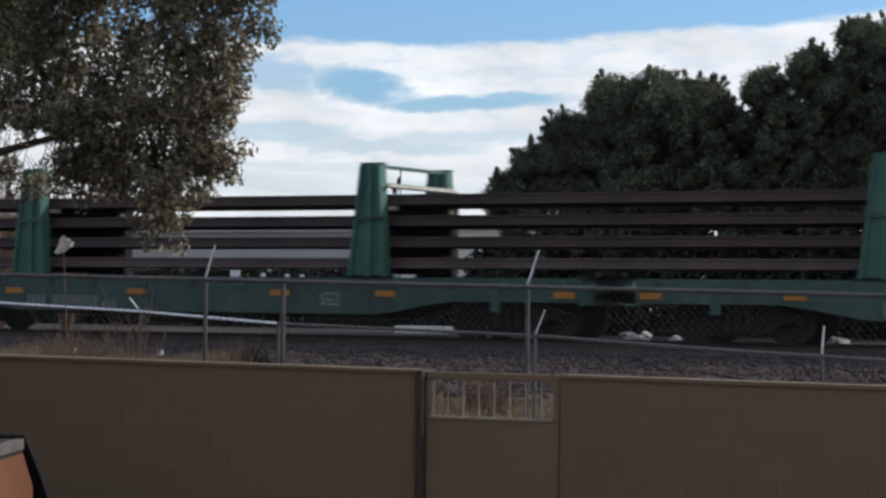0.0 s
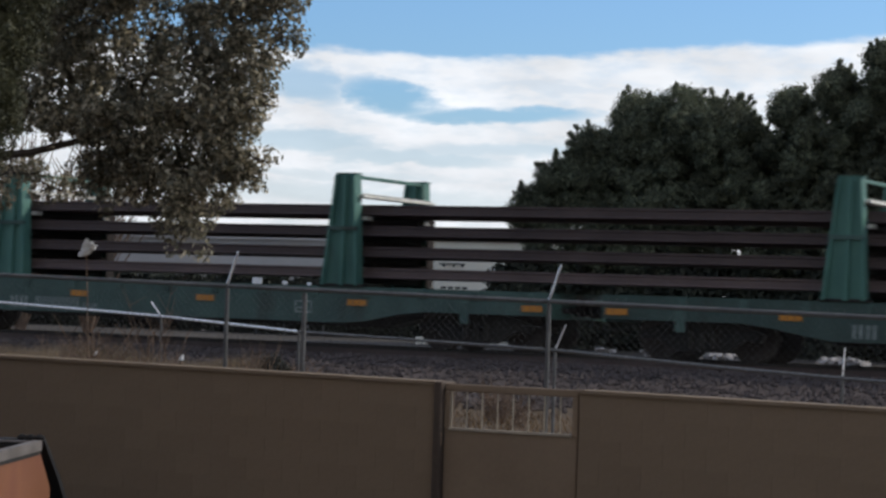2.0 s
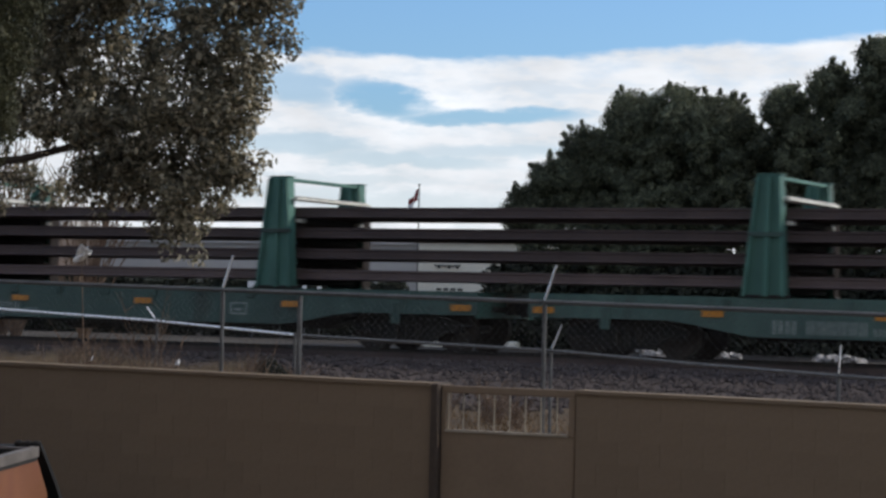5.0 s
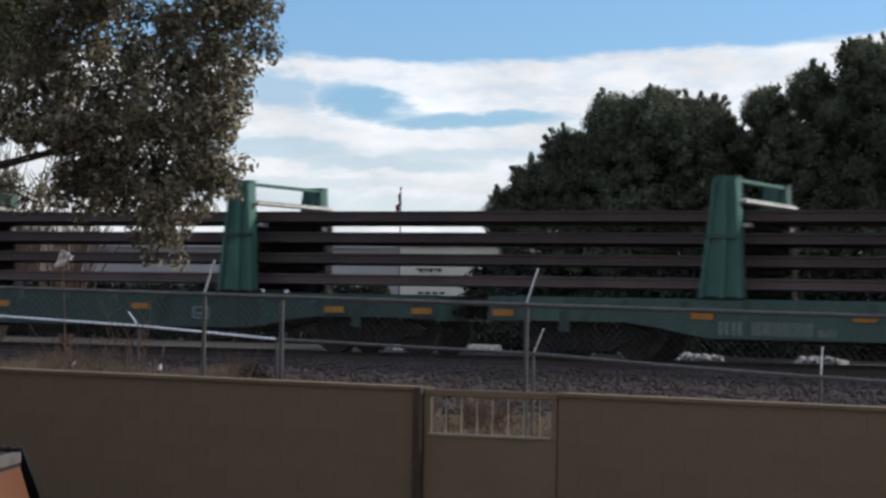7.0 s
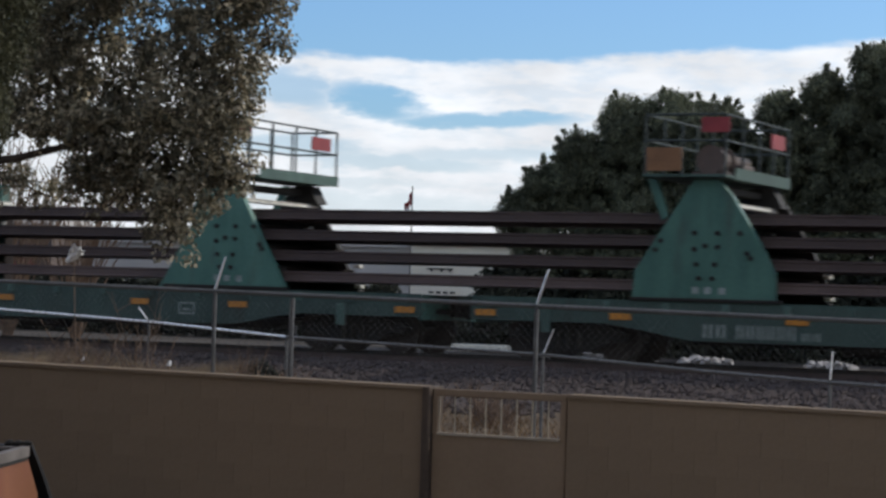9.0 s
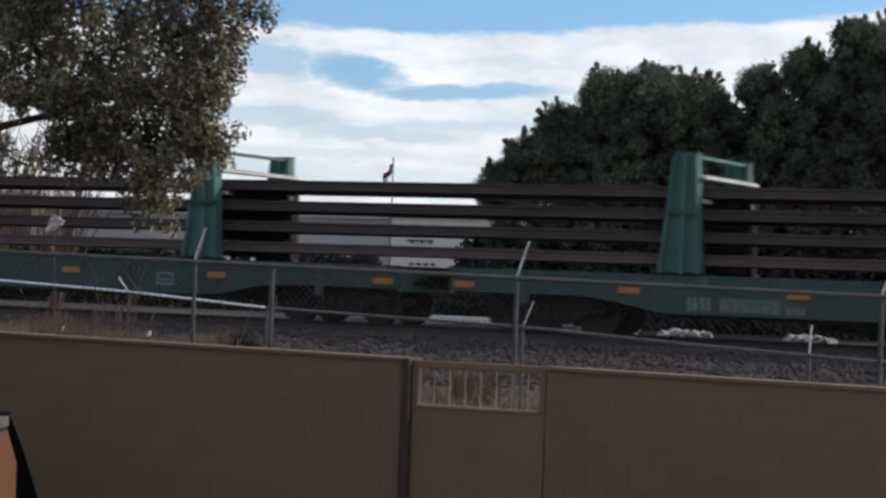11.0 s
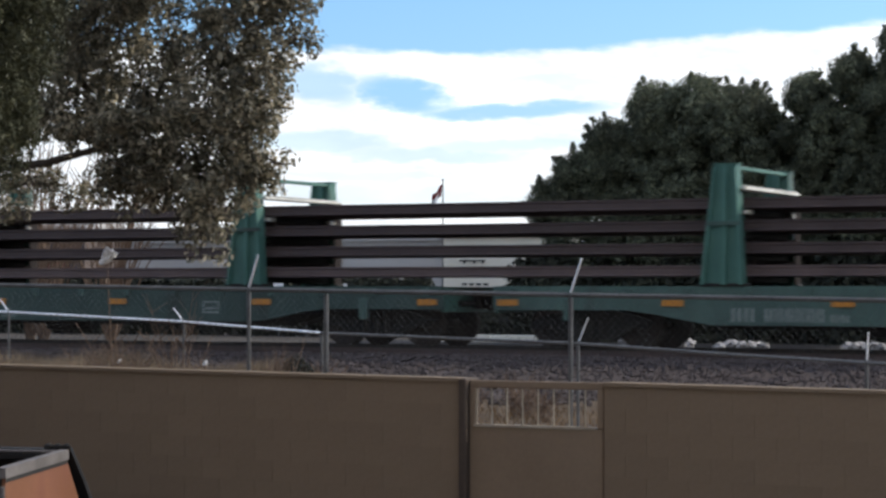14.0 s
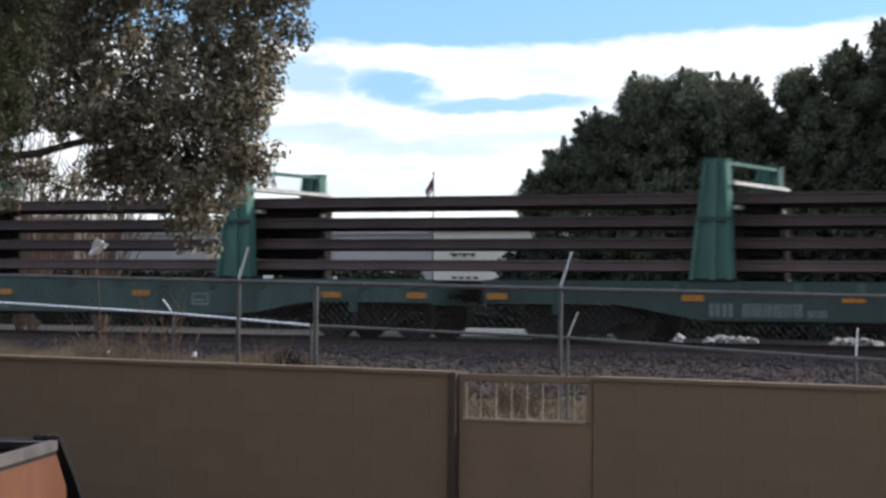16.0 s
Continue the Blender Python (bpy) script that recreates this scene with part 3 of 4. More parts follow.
def pyramid_stand(parent, x, deep):
    """Wide triangular gantry stand with a railed walkway across its top."""
    zb = DECK_Z
    for y0, y1, f in ((-0.02, 0.12, -1), (W - 0.12, W + 0.02, 1)):
        bm = bmesh.new()
        shape = [(-1.33, zb), (1.27, zb), (1.25, 3.33), (0.97, 3.85), (0.46, 4.65), (0.2, 4.92), (-0.24, 4.92), (-0.8, 4.06), (-1.29, 3.33)]
        if not deep:
            shape = [(-1.46, zb), (1.34, zb), (1.3, zb + 0.08), (0.14, 4.92), (-0.28, 4.92), (-1.4, zb + 0.08)]
        prism(bm, [(x + u, v) for u, v in shape], "y", y0, y1)
        # far plate coloured black to hold the shade on its inner face
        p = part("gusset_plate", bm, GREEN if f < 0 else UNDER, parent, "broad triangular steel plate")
        part("foot", boxed(x - 1.36, x + 1.36, y0 - 0.03, y1 + 0.03, zb - 0.004, zb + 0.06, bevel=0.01), UNDER, p)
        yf = y0 if f < 0 else y1
        for bx, bz in ((-0.82, 3.86), (-0.92, 3.7), (-0.2, 4.0), (0.22, 4.0), (-0.2, 3.72), (0.0, 3.78), (0.22, 3.76), (-0.16, 3.46), (0.18, 3.46), (-0.1, 3.22), (0.14, 3.22), (0.62, 4.0), (0.76, 3.66), (0.82, 3.58)):
            bm = rod(bmesh.new(), (x + bx, yf - 0.03, bz), (x + bx, yf + 0.03, bz), 0.045, sides=8)
            part("bolt", bm, UNDER, p, "dark bolt head")
        for bx in (-0.1, 0.0, 0.12):
            part("mark", boxed(x + bx * 2.2, x + bx * 2.2 + 0.12, yf - 0.012, yf + 0.012, 2.95, 3.07), PALE, p)
    # pale blocks stand in for the lit right edge of the far plate
    for bx, bz in ((0.55, 4.36), (0.9, 3.85), (1.22, 3.3), (1.26, 2.9)):
        part("edge_roller", boxed(x + bx, x + bx + 0.14, W - 0.16, W + 0.0, bz, bz + 0.07, bevel=0.01), SHELF, parent, "small pale block for the lit edge of the far plate")
    shelves(parent, x)
    # wider dark filler blocks, growing towards the foot
    for k, half in enumerate((0.6, 0.9, 1.15)):
        bm = boxed(x - half, x + half, 0.35, W + 0.03, TIERS[k + 1] + 0.2, TIERS[k] - 0.113)
        part("spacer", bm, MATTE, parent, "dark filler block between rail tiers")
    bm = prism(bmesh.new(), [(x - 0.05, 4.56), (x + 0.5, 4.56), (x + 0.3, 4.92), (x - 0.05, 4.92)], "y", W - 0.4, W)
    part("support", bm, UNDER, parent, "dark walkway support")
    # walkway across the top
    fx0, fx1, fz = x - 0.52, x + 0.58, 5.0
    if deep:
        fx0, fx1 = x - 1.1, x + 0.42
    pl = part("walkway", boxed(fx0, fx1, -0.25 if deep else 0.15, W + 0.25, fz - 0.05, fz, bevel=0.01), SILL, parent)
    part("kickplate", boxed(fx1, fx1 + 0.015, 0.2, W + 0.25, fz - 0.06, fz + 0.14), SILL, pl)
    for y in (-0.22, 0.7, 1.6, 2.4, W + 0.22):
        for xx in (fx0 + 0.03, fx1 - 0.03):
            part("rail_post", rod(bmesh.new(), (xx, y, fz), (xx, y, fz + 1.03), 0.022, sides=6), BLACKPIPE, pl)
    for z in (fz + 0.58, fz + 1.03):
        for xx in (fx0 + 0.03, fx1 - 0.03):
            part("handrail", rod(bmesh.new(), (xx, -0.22, z), (xx, W + 0.22, z), 0.02, sides=6), BLACKPIPE, pl)
        for y in (-0.22, W + 0.22):
            part("handrail", rod(bmesh.new(), (fx0 + 0.03, y, z), (fx1 - 0.03, y, z), 0.02, sides=6), BLACKPIPE, pl)
    for y in (W - 0.85,):
        part("sign", boxed(fx1 - 0.02, fx1 + 0.01, y, y + 0.75, fz + 0.62, fz + 0.88), RED, pl, "red warning board")
    part("sign", boxed(fx1 - 0.46, fx1 + 0.04, -0.26, -0.235, fz + 0.72, fz + 0.98), RED, pl, "red warning board")
    if deep:
        part("panel", boxed(fx0 + 0.06, fx0 + 0.7, -0.25, -0.225, fz + 0.06, fz + 0.46), BROWN, pl, "brown weathered panel")
        bm = bmesh.new()
        rod(bm, (x + 0.05, 0.0, fz + 0.26), (x + 0.05, 0.55, fz + 0.26), 0.2, sides=16)
        for ya in (-0.03, 0.55):
            rod(bm, (x + 0.05, ya, fz + 0.26), (x + 0.05, ya + 0.04, fz + 0.26), 0.26, sides=16)
        box(bm, x - 0.3, x + 0.35, 0.0, 0.6, fz, fz + 0.06, 0.01)
        part("winch", bm, SHEDM, pl, "dark brown winch drum")
        bm = bmesh.new()
        box(bm, x - 0.05, x + 0.32, 0.95, 1.6, fz, fz + 0.24, 0.03)
        rod(bm, (x + 0.1, 0.9, fz + 0.3), (x + 0.1, 1.7, fz + 0.3), 0.1, sides=12)
        part("motor", bm, SHEDM, pl, "rusty brown motor housing")
    # brackets under the walkway
    for y in (0.0, W - 0.1):
        bm = bmesh.new()
        prism(bm, [(fx0, fz - 0.07), (fx0 + 0.16, fz - 0.07), (x - 0.7, fz - 0.72), (x - 0.82, fz - 0.78)], "y", y, y + 0.1)
        part("bracket", bm, GREEN, parent)
    bm = bmesh.new()
    box(bm, x - 0.2, x + 0.12, 0.13, W - 0.13, 4.72, 4.84, 0.02)
    part("crossbar", bm, UNDER, parent)


def lettering(parent, x, z):
    """A row of two letters, six figures and two small letters, each as two upright bars."""
    for start, n, w, h in ((0.0, 2, 0.235, 0.235), (0.6, 6, 0.182, 0.235), (1.76, 2, 0.18, 0.13)):
        for i in range(n):
            px = x + start + i * w
            for k in (0.0, 0.47):
                part("letter_bar", boxed(px + w * k, px + w * (k + 0.22), -0.012, -0.004, z, z + h), PALE, parent, "faded white lettering bar")


def flatcar(kinds, at, style):
    label = "green steel flat wagon carrying rail racks"
    if "pyramid" in kinds:
        label = "green steel flat wagon with a triangular gantry stand and railed walkway"
    car = holder("rail_flatcar", at, label, "rail wagon", "wagons of the rail train")
    za, zm, ze = DECK_Z, SILL_MID, SILL_END
    outline = [(END_A, za), (END_B, za), (END_B, ze), (9.25, ze), (8.75, ze - 0.06), (8.0, zm + 0.04), (7.6, zm), (-0.25, zm), (-0.55, zm + 0.05), (-1.35, ze - 0.06), (-1.8, ze), (END_A, ze)]
    body = None
    for y0, y1 in ((0.0, 0.05), (W - 0.05, W)):
        bm = prism(bmesh.new(), outline, "y", y0, y1)
        p = part("side_sill", bm, SILL, car, "fishbelly green side sill with dirt streaks")
        body = body or p
    bm = boxed(END_A, END_B, 0.05, W - 0.05, za - 0.09, za - 0.01)
    part("deck", bm, DECK, car)
    for xa in (END_A, END_B - 0.06):
        part("end_sill", boxed(xa, xa + 0.06, 0.05, W - 0.05, ze - 0.05, za - 0.092), GREEN, car)
    bm = bmesh.new()
    prism(bm, [(END_A - 0.1, za - 0.095), (END_B + 0.1, za - 0.095), (END_B + 0.1, 2.4), (9.1, 2.4), (7.9, 2.06), (-0.5, 2.06), (-1.6, 2.4), (END_A - 0.1, 2.4)], "y", W / 2 - 0.3, W / 2 + 0.3)
    part("centre_sill", bm, UNDER, car, "dark underframe")
    for i in range(9):
        x = -1.0 + i * 1.2
        for ya, yb in ((0.06, W / 2 - 0.302), (W / 2 + 0.302, W - 0.06)):
            part("crossbearer", boxed(x - 0.05, x + 0.05, ya, yb, 2.3, za - 0.095), UNDER, car)
    bm = rod(bmesh.new(), (2.2, 1.0, 2.1), (3.3, 1.0, 2.1), 0.17, sides=14)
    part("air_tank", bm, UNDER, car)
    for x in (-2.95, 10.1):
        part("end_bracket", boxed(x - 0.09, x + 0.09, -0.03, -0.001, 2.2, 2.6, bevel=0.01), SILL, car, "hanging green step bracket")
    for x in (-4.2, 11.5):
        part("grab_iron", rod(bmesh.new(), (x - 0.2, -0.07, 2.2), (x + 0.2, -0.07, 2.2), 0.012, sides=6), UNDER, car)
    for x, s in ((END_A, -1), (END_B, 1)):
        bm = bmesh.new()
        rod(bm, (x + s * 0.02, W / 2 - 0.9, 2.5), (x + s * 0.02, W / 2 + 0.9, 2.5), 0.05)
        box(bm, *sorted((x, x + s * 0.6)), W / 2 - 0.1, W / 2 + 0.1, 2.4, 2.62, 0.02)
        box(bm, *sorted((x + s * 0.22, x + s * 0.6)), W / 2 - 0.16, W / 2 + 0.16, 2.36, 2.66, 0.03)
        part("coupler", bm, UNDER, car)
    # flange along the sill, stake pockets
    for x in [-4.0 + 1.1 * i for i in range(15)]:
        part("stake_pocket", boxed(x - 0.07, x + 0.07, -0.045, -0.001, 2.62, 2.78, bevel=0.008), SILL, car)
    truck(car, -2.72)
    truck(car, 10.12)
    for x in ((-4.12, -1.52, 1.68, 4.6, 7.9, 11.45), (-4.12, -0.38, 2.48, 5.68, 7.9, 11.45), (-4.12, -0.95, 2.1, 5.4, 9.65, 11.45))[style % 3]:
        part("reflector", boxed(x - 0.2, x + 0.2, -0.052, -0.046, 2.465, 2.575), YELLOW, car, "amber reflector plate")
    lettering(body, (0.0, -0.08, 0.12)[style % 3], 2.2)
    for x in (6.56,):
        bm = bmesh.new()
        for z in (2.3, 2.5):
            box(bm, x, x + 0.36, -0.012, -0.004, z, z + 0.03)
        for xx in (x, x + 0.33):
            box(bm, xx, xx + 0.03, -0.012, -0.004, 2.33, 2.5)
        box(bm, x + 0.08, x + 0.26, -0.012, -0.004, 2.37, 2.42)
        part("stencil", bm, PALE, body, "white stencilled frame")
    for x, kind in zip((0.0, STAND_GAP), kinds):
        if kind == "plain":
            plain_stand(car, x)
        else:
            pyramid_stand(car, x, x < 1)
    return car


def build_train():
    cars = {}
    models = [flatcar(("plain", "plain"), pose(0, 0, 0), s) for s in range(3)]
    order = [n for n in range(1, -20, -1)]
    for n in order:
        at = pose(PHASE + n * CAR_L, TRACK_Y, 0)
        if n == -10:
            cars[n] = flatcar(("pyramid", "plain"), at, 0)
        elif n == -11:
            cars[n] = flatcar(("plain", "pyramid"), at, 1)
        elif models:
            cars[n] = models.pop()
            cars[n].matrix_basis = at
            first = cars.setdefault("first", [])
            first.append(cars[n])
        else:
            cars[n] = copy_thing(cars["first"][n % 3], at)
    cars.pop("first")
    return cars


CARS = build_train()


def build_rail_load():
    load = holder("rail_load", pose(0, TRACK_Y, 0), "four tiers of long rusty welded rails lying across the wagons", "rail load")
    bm = bmesh.new()
    prism(bm, [(-0.07, 0), (0.07, 0), (0.07, 0.012), (0.012, 0.03), (0.012, 0.14), (0.037, 0.15), (0.037, 0.186), (-0.037, 0.186), (-0.037, 0.15), (-0.012, 0.14), (-0.012, 0.03), (-0.07, 0.012)], "x", -322, 26)
    me = mesh_of("rail", bm, RAILSTEEL)
    rng = random.Random(8)
    for z in TIERS:
        for k in range(14):
            ob = new("rail", me)
            ob.parent = load
            ob.matrix_basis = pose(0, 0.32 + k * (W - 0.64) / 13 + rng.uniform(-0.012, 0.012), z)
    return load


LOAD = build_rail_load()


# ---- trees ----
def limb(bm, pts, r0, r1, sides=7):
    n = len(pts) - 1
    for i in range(n):
        rod(bm, pts[i], pts[i + 1], r0 + (r1 - r0) * i / n, r0 + (r1 - r0) * (i + 1) / n, sides)


def tree(name, root, height, blobs, mat, tufts, per, size, spread, label, seed, trunk_r=0.25, shell=0.3, slim=0.45, fill=0, boughs=(), clumps=()):
    rng = np.random.default_rng(seed)
    t = holder(name, pose(*root), label, "tree")
    bm = bmesh.new()
    x0, y0, z0 = root
    top = Vector((rng.uniform(-0.3, 0.3), rng.uniform(-0.3, 0.3), height))
    limb(bm, [Vector((0, 0, -0.2)), top * 0.35 + Vector((0.1, 0, 0)), top * 0.7, top], trunk_r, trunk_r * 0.25, 10)
    done = []
    for b in sorted(blobs, key=lambda k: -k[2]):
        c = Vector((b[0] - x0, b[1] - y0, b[2] - z0))
        if b[3] < 0.2 * height and len(done) > 2:
            s = min(done, key=lambda d: (d - c).length)
            thick = 0.02
        else:
            s = top * min(0.9, max(0.5, c.z / height * 0.9))
            thick = trunk_r * 0.2
        done.append(c)
        m = s.lerp(c, 0.5) + Vector((0, 0, 0.08))
        limb(bm, [s, m, c], thick, 0.012)
        for _ in range(4):
            d = Vector(rng.normal(0, 1, 3)).normalized()
            limb(bm, [c.lerp(m, rng.uniform(0, 0.4)), c + Vector((d.x * b[3], d.y * b[4], d.z * b[5])) * 0.8], 0.018, 0.006, 5)
    for path in boughs:
        limb(bm, [Vector(p) - Vector(root) for p in path], 0.075, 0.03)
    part("trunk", bm, BARK, t)
    if len(clumps):
        near = np.array(clumps) - (x0, y0, z0, 0)
        v, f = clump_leaves(rng, near, per, size, slim)
        v2, f2 = leaves(rng, in_blobs(rng, blobs, fill, 0.1) - np.array(root), size * 1.7, 14, spread * 1.4, 0.6)
        f += [[i + len(v) for i in q] for q in f2]
        v += v2
        scatter("crown", v, f, mat, t)
        return t
    pts = in_blobs(rng, blobs, tufts, shell) - np.array(root)
    v, f = leaves(rng, pts, size, per, spread, slim)
    if fill:
        inner = [(*b[:3], b[3] * 0.6, b[4] * 0.6, b[5] * 0.6) for b in blobs if b[3] > 0.45]
        v2, f2 = leaves(rng, in_blobs(rng, inner, fill, 0.2) - np.array(root), size * 1.8, 16, spread, 0.6)
        f += [[i + len(v) for i in q] for q in f2]
        v += v2
    scatter("crown", v, f, mat, t)
    return t


def zc(z):
    return z + EYE


def build_trees():
    Y = 24.0
    oak = [(-17.2, Y, zc(5.2), 2.6, 1.8, 1.0), (-15.0, Y, zc(4.7), 1.1, 1.2, 0.9), (-15.2, Y, zc(3.25), 0.7, 0.9, 0.75), (-14.7, Y, zc(3.7), 0.5, 0.7, 0.5), (-14.45, Y, zc(2.85), 0.3, 0.5, 0.2),
           (-15.3, Y, zc(2.25), 0.75, 0.9, 0.5), (-16.3, Y, zc(2.15), 0.75, 1.0, 0.45), (-17.3, Y, zc(2.7), 0.75, 1.0, 0.6), (-18.0, Y, zc(3.4), 0.9, 1.1, 0.65), (-16.9, Y, zc(3.75), 0.6, 0.9, 0.4),
           (-18.9, Y, zc(2.55), 0.9, 1.1, 0.7), (-16.4, Y, zc(1.55), 0.7, 0.8, 0.4), (-15.5, Y, zc(1.5), 0.6, 0.7, 0.4), (-15.45, Y, zc(1.05), 0.42, 0.5, 0.35), (-15.5, Y, zc(0.66), 0.24, 0.35, 0.26),
           (-17.2, Y, zc(2.12), 0.55, 0.8, 0.26), (-18.0, Y, zc(2.25), 0.5, 0.7, 0.26), (-14.85, Y, zc(1.62), 0.33, 0.5, 0.24), (-14.95, Y, zc(2.05), 0.4, 0.6, 0.36), (-14.95, Y, zc(1.35), 0.36, 0.5, 0.26), (-14.85, Y, zc(2.6), 0.38, 0.6, 0.3), (-14.75, Y, zc(2.3), 0.25, 0.4, 0.2), (-15.95, Y, zc(2.8), 0.4, 0.6, 0.25), (-16.15, Y, zc(2.62), 0.42, 0.6, 0.26), (-16.75, Y, zc(1.62), 0.4, 0.5, 0.24), (-14.2, Y, zc(3.08), 0.24, 0.3, 0.08), (-14.45, Y, zc(2.28), 0.2, 0.3, 0.08), (-14.42, Y, zc(1.6), 0.2, 0.3, 0.09), (-14.2, Y, zc(3.6), 0.22, 0.3, 0.1), (-16.75, Y, zc(1.3), 0.4, 0.5, 0.25), (-16.2, Y, zc(1.25), 0.4, 0.5, 0.25), (-14.35, Y, zc(3.5), 0.3, 0.5, 0.3), (-16.45, Y, zc(3.75), 0.4, 0.6, 0.3), (-16.75, Y, zc(3.2), 0.35, 0.5, 0.3), (-16.05, Y, zc(3.15), 0.2, 0.4, 0.2), (-17.5, Y, zc(3.25), 0.5, 0.8, 0.4), (-17.6, Y, zc(4.3), 0.8, 0.9, 0.4), (-18.75, Y, zc(1.15), 0.35, 0.5, 0.16), (-18.2, Y, zc(1.45), 0.45, 0.5, 0.22), (-17.5, Y, zc(1.25), 0.3, 0.4, 0.13)]
    tree("oak_tree", (-20.6, Y + 0.5, 0.85), 7.2, oak, OAKLEAF, 1850, 38, 0.042, 0.1, "olive brown broadleaf tree overhanging the railway fence", 11, 0.28, 0.3, 0.5, fill=330, boughs=[((-20.6, Y + 0.3, zc(1.55)), (-19.0, Y, zc(1.62)), (-17.9, Y, zc(1.7)), (-17.0, Y, zc(1.88)), (-16.2, Y, zc(2.2)))])
    Y = 70.0
    rng = random.Random(6)

    def tufts(base, r, sy, dense=26.0):
        """Foliage balls over the skins of upright ellipsoids (x, z, rx, rz), and a loose filling."""
        out = []
        for x, z, rx, rz in base:
            for _ in range(int(dense * (rx + 0.3) * (rz + 0.3)) + 6):
                q = r * rng.uniform(0.55, 1.15)
                d = Vector((rng.gauss(0, 1), rng.gauss(0, 1) - 0.25, rng.gauss(0, 1) + 0.2)).normalized()
                k = 1.0 if rng.random() < 0.72 else rng.uniform(0.3, 0.9)
                px, pz = x + d.x * max(rx - q * 0.88, 0.1) * k, zc(z) + d.z * max(rz - q * 0.7, 0.1) * k
                out.append((px, Y + d.y * sy * k, pz, q))
                if k == 1.0 and d.z > -0.2 and rng.random() < 0.22:
                    for h in (0.9, 1.1, 1.28):
                        out.append((px + d.x * q * h, Y + d.y * sy, pz + (d.z * 0.6 + 0.4) * q * h, q * 0.24))
        return out

    def pine(root, height, base, label, seed, r=0.4):
        skin = tufts(base, r, 1.7)
        tree("pine_tree", root, height, [(x, Y, zc(z), rx * 0.7, 1.0, rz * 0.7) for x, z, rx, rz in base], PINELEAF, 0, 330, 0.072, 0.17, label, seed, 0.33, slim=0.3, fill=2300, clumps=skin)
    pine((-27.5, Y, 1.15), 7.3, [(-27.8, 5.7, 1.15, 1.35), (-26.4, 5.7, 1.4, 1.5), (-25.0, 5.4, 1.35, 1.5), (-29.2, 4.6, 1.05, 1.4), (-30.3, 3.7, 1.1, 1.15), (-31.3, 3.0, 0.9, 1.0), (-26.8, 3.4, 2.8, 2.6), (-28.4, 1.4, 3.6, 2.4), (-24.4, 3.4, 1.3, 2.4), (-24.2, 5.5, 0.65, 0.9)], "broad dark green pine with a domed clumpy crown", 21)
    pine((-21.8, Y + 1, 1.15), 7.4, [(-22.65, 6.3, 0.6, 0.85), (-21.15, 6.8, 0.7, 0.9), (-23.0, 5.0, 0.55, 0.7), (-20.9, 5.3, 0.7, 1.1), (-21.95, 5.55, 0.6, 0.6), (-22.2, 4.5, 1.1, 0.9), (-24.0, 4.4, 0.8, 1.1), (-23.1, 3.7, 0.9, 1.1), (-22.6, 2.2, 1.9, 2.2), (-20.5, 2.8, 1.6, 2.6)], "tall dark pine with an open uneven crown", 22, 0.36)
    pine((-17.0, Y + 0.5, 1.15), 8.4, [(-19.6, 7.4, 0.85, 1.15), (-18.6, 7.2, 1.0, 1.3), (-20.1, 6.0, 0.7, 0.9), (-19.0, 5.0, 1.5, 1.8), (-18.0, 2.6, 2.3, 2.6), (-16.6, 7.0, 1.3, 1.5), (-15.5, 4.8, 2.0, 2.6), (-15.0, 2.2, 2.6, 3.0)], "largest dark pine reaching above its neighbours", 23)
    # hedge under the pines, its leaf colour darkened to hold their shade
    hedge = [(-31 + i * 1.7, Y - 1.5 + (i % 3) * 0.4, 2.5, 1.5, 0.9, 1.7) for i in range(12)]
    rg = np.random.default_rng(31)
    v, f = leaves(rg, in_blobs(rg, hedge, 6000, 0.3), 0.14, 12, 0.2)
    tagged(scatter("hedge", v, f, HEDGELEAF), "hedge under the pines, leaves darkened for the shade", "hedge", kind="stuff")
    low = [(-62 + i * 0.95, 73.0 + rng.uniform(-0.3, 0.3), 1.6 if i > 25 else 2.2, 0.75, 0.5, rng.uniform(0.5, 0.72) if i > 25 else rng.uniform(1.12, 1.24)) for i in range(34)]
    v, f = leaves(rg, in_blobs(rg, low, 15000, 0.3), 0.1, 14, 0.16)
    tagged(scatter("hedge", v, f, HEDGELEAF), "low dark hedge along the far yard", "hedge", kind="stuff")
    # conifer close by, off to the side
    near = [(-6.8, 8.6, zc(1.8), 0.5, 0.5, 1.0), (-7.06, 8.6, zc(0.9), 0.5, 0.5, 0.5)]
    tree("cedar_tree", (-7.5, 8.6, 0), 4.6, near, CEDARLEAF, 5600, 44, 0.016, 0.035, "dark green cedar close to the camera", 41, 0.1, 0.1, 0.25)


build_trees()


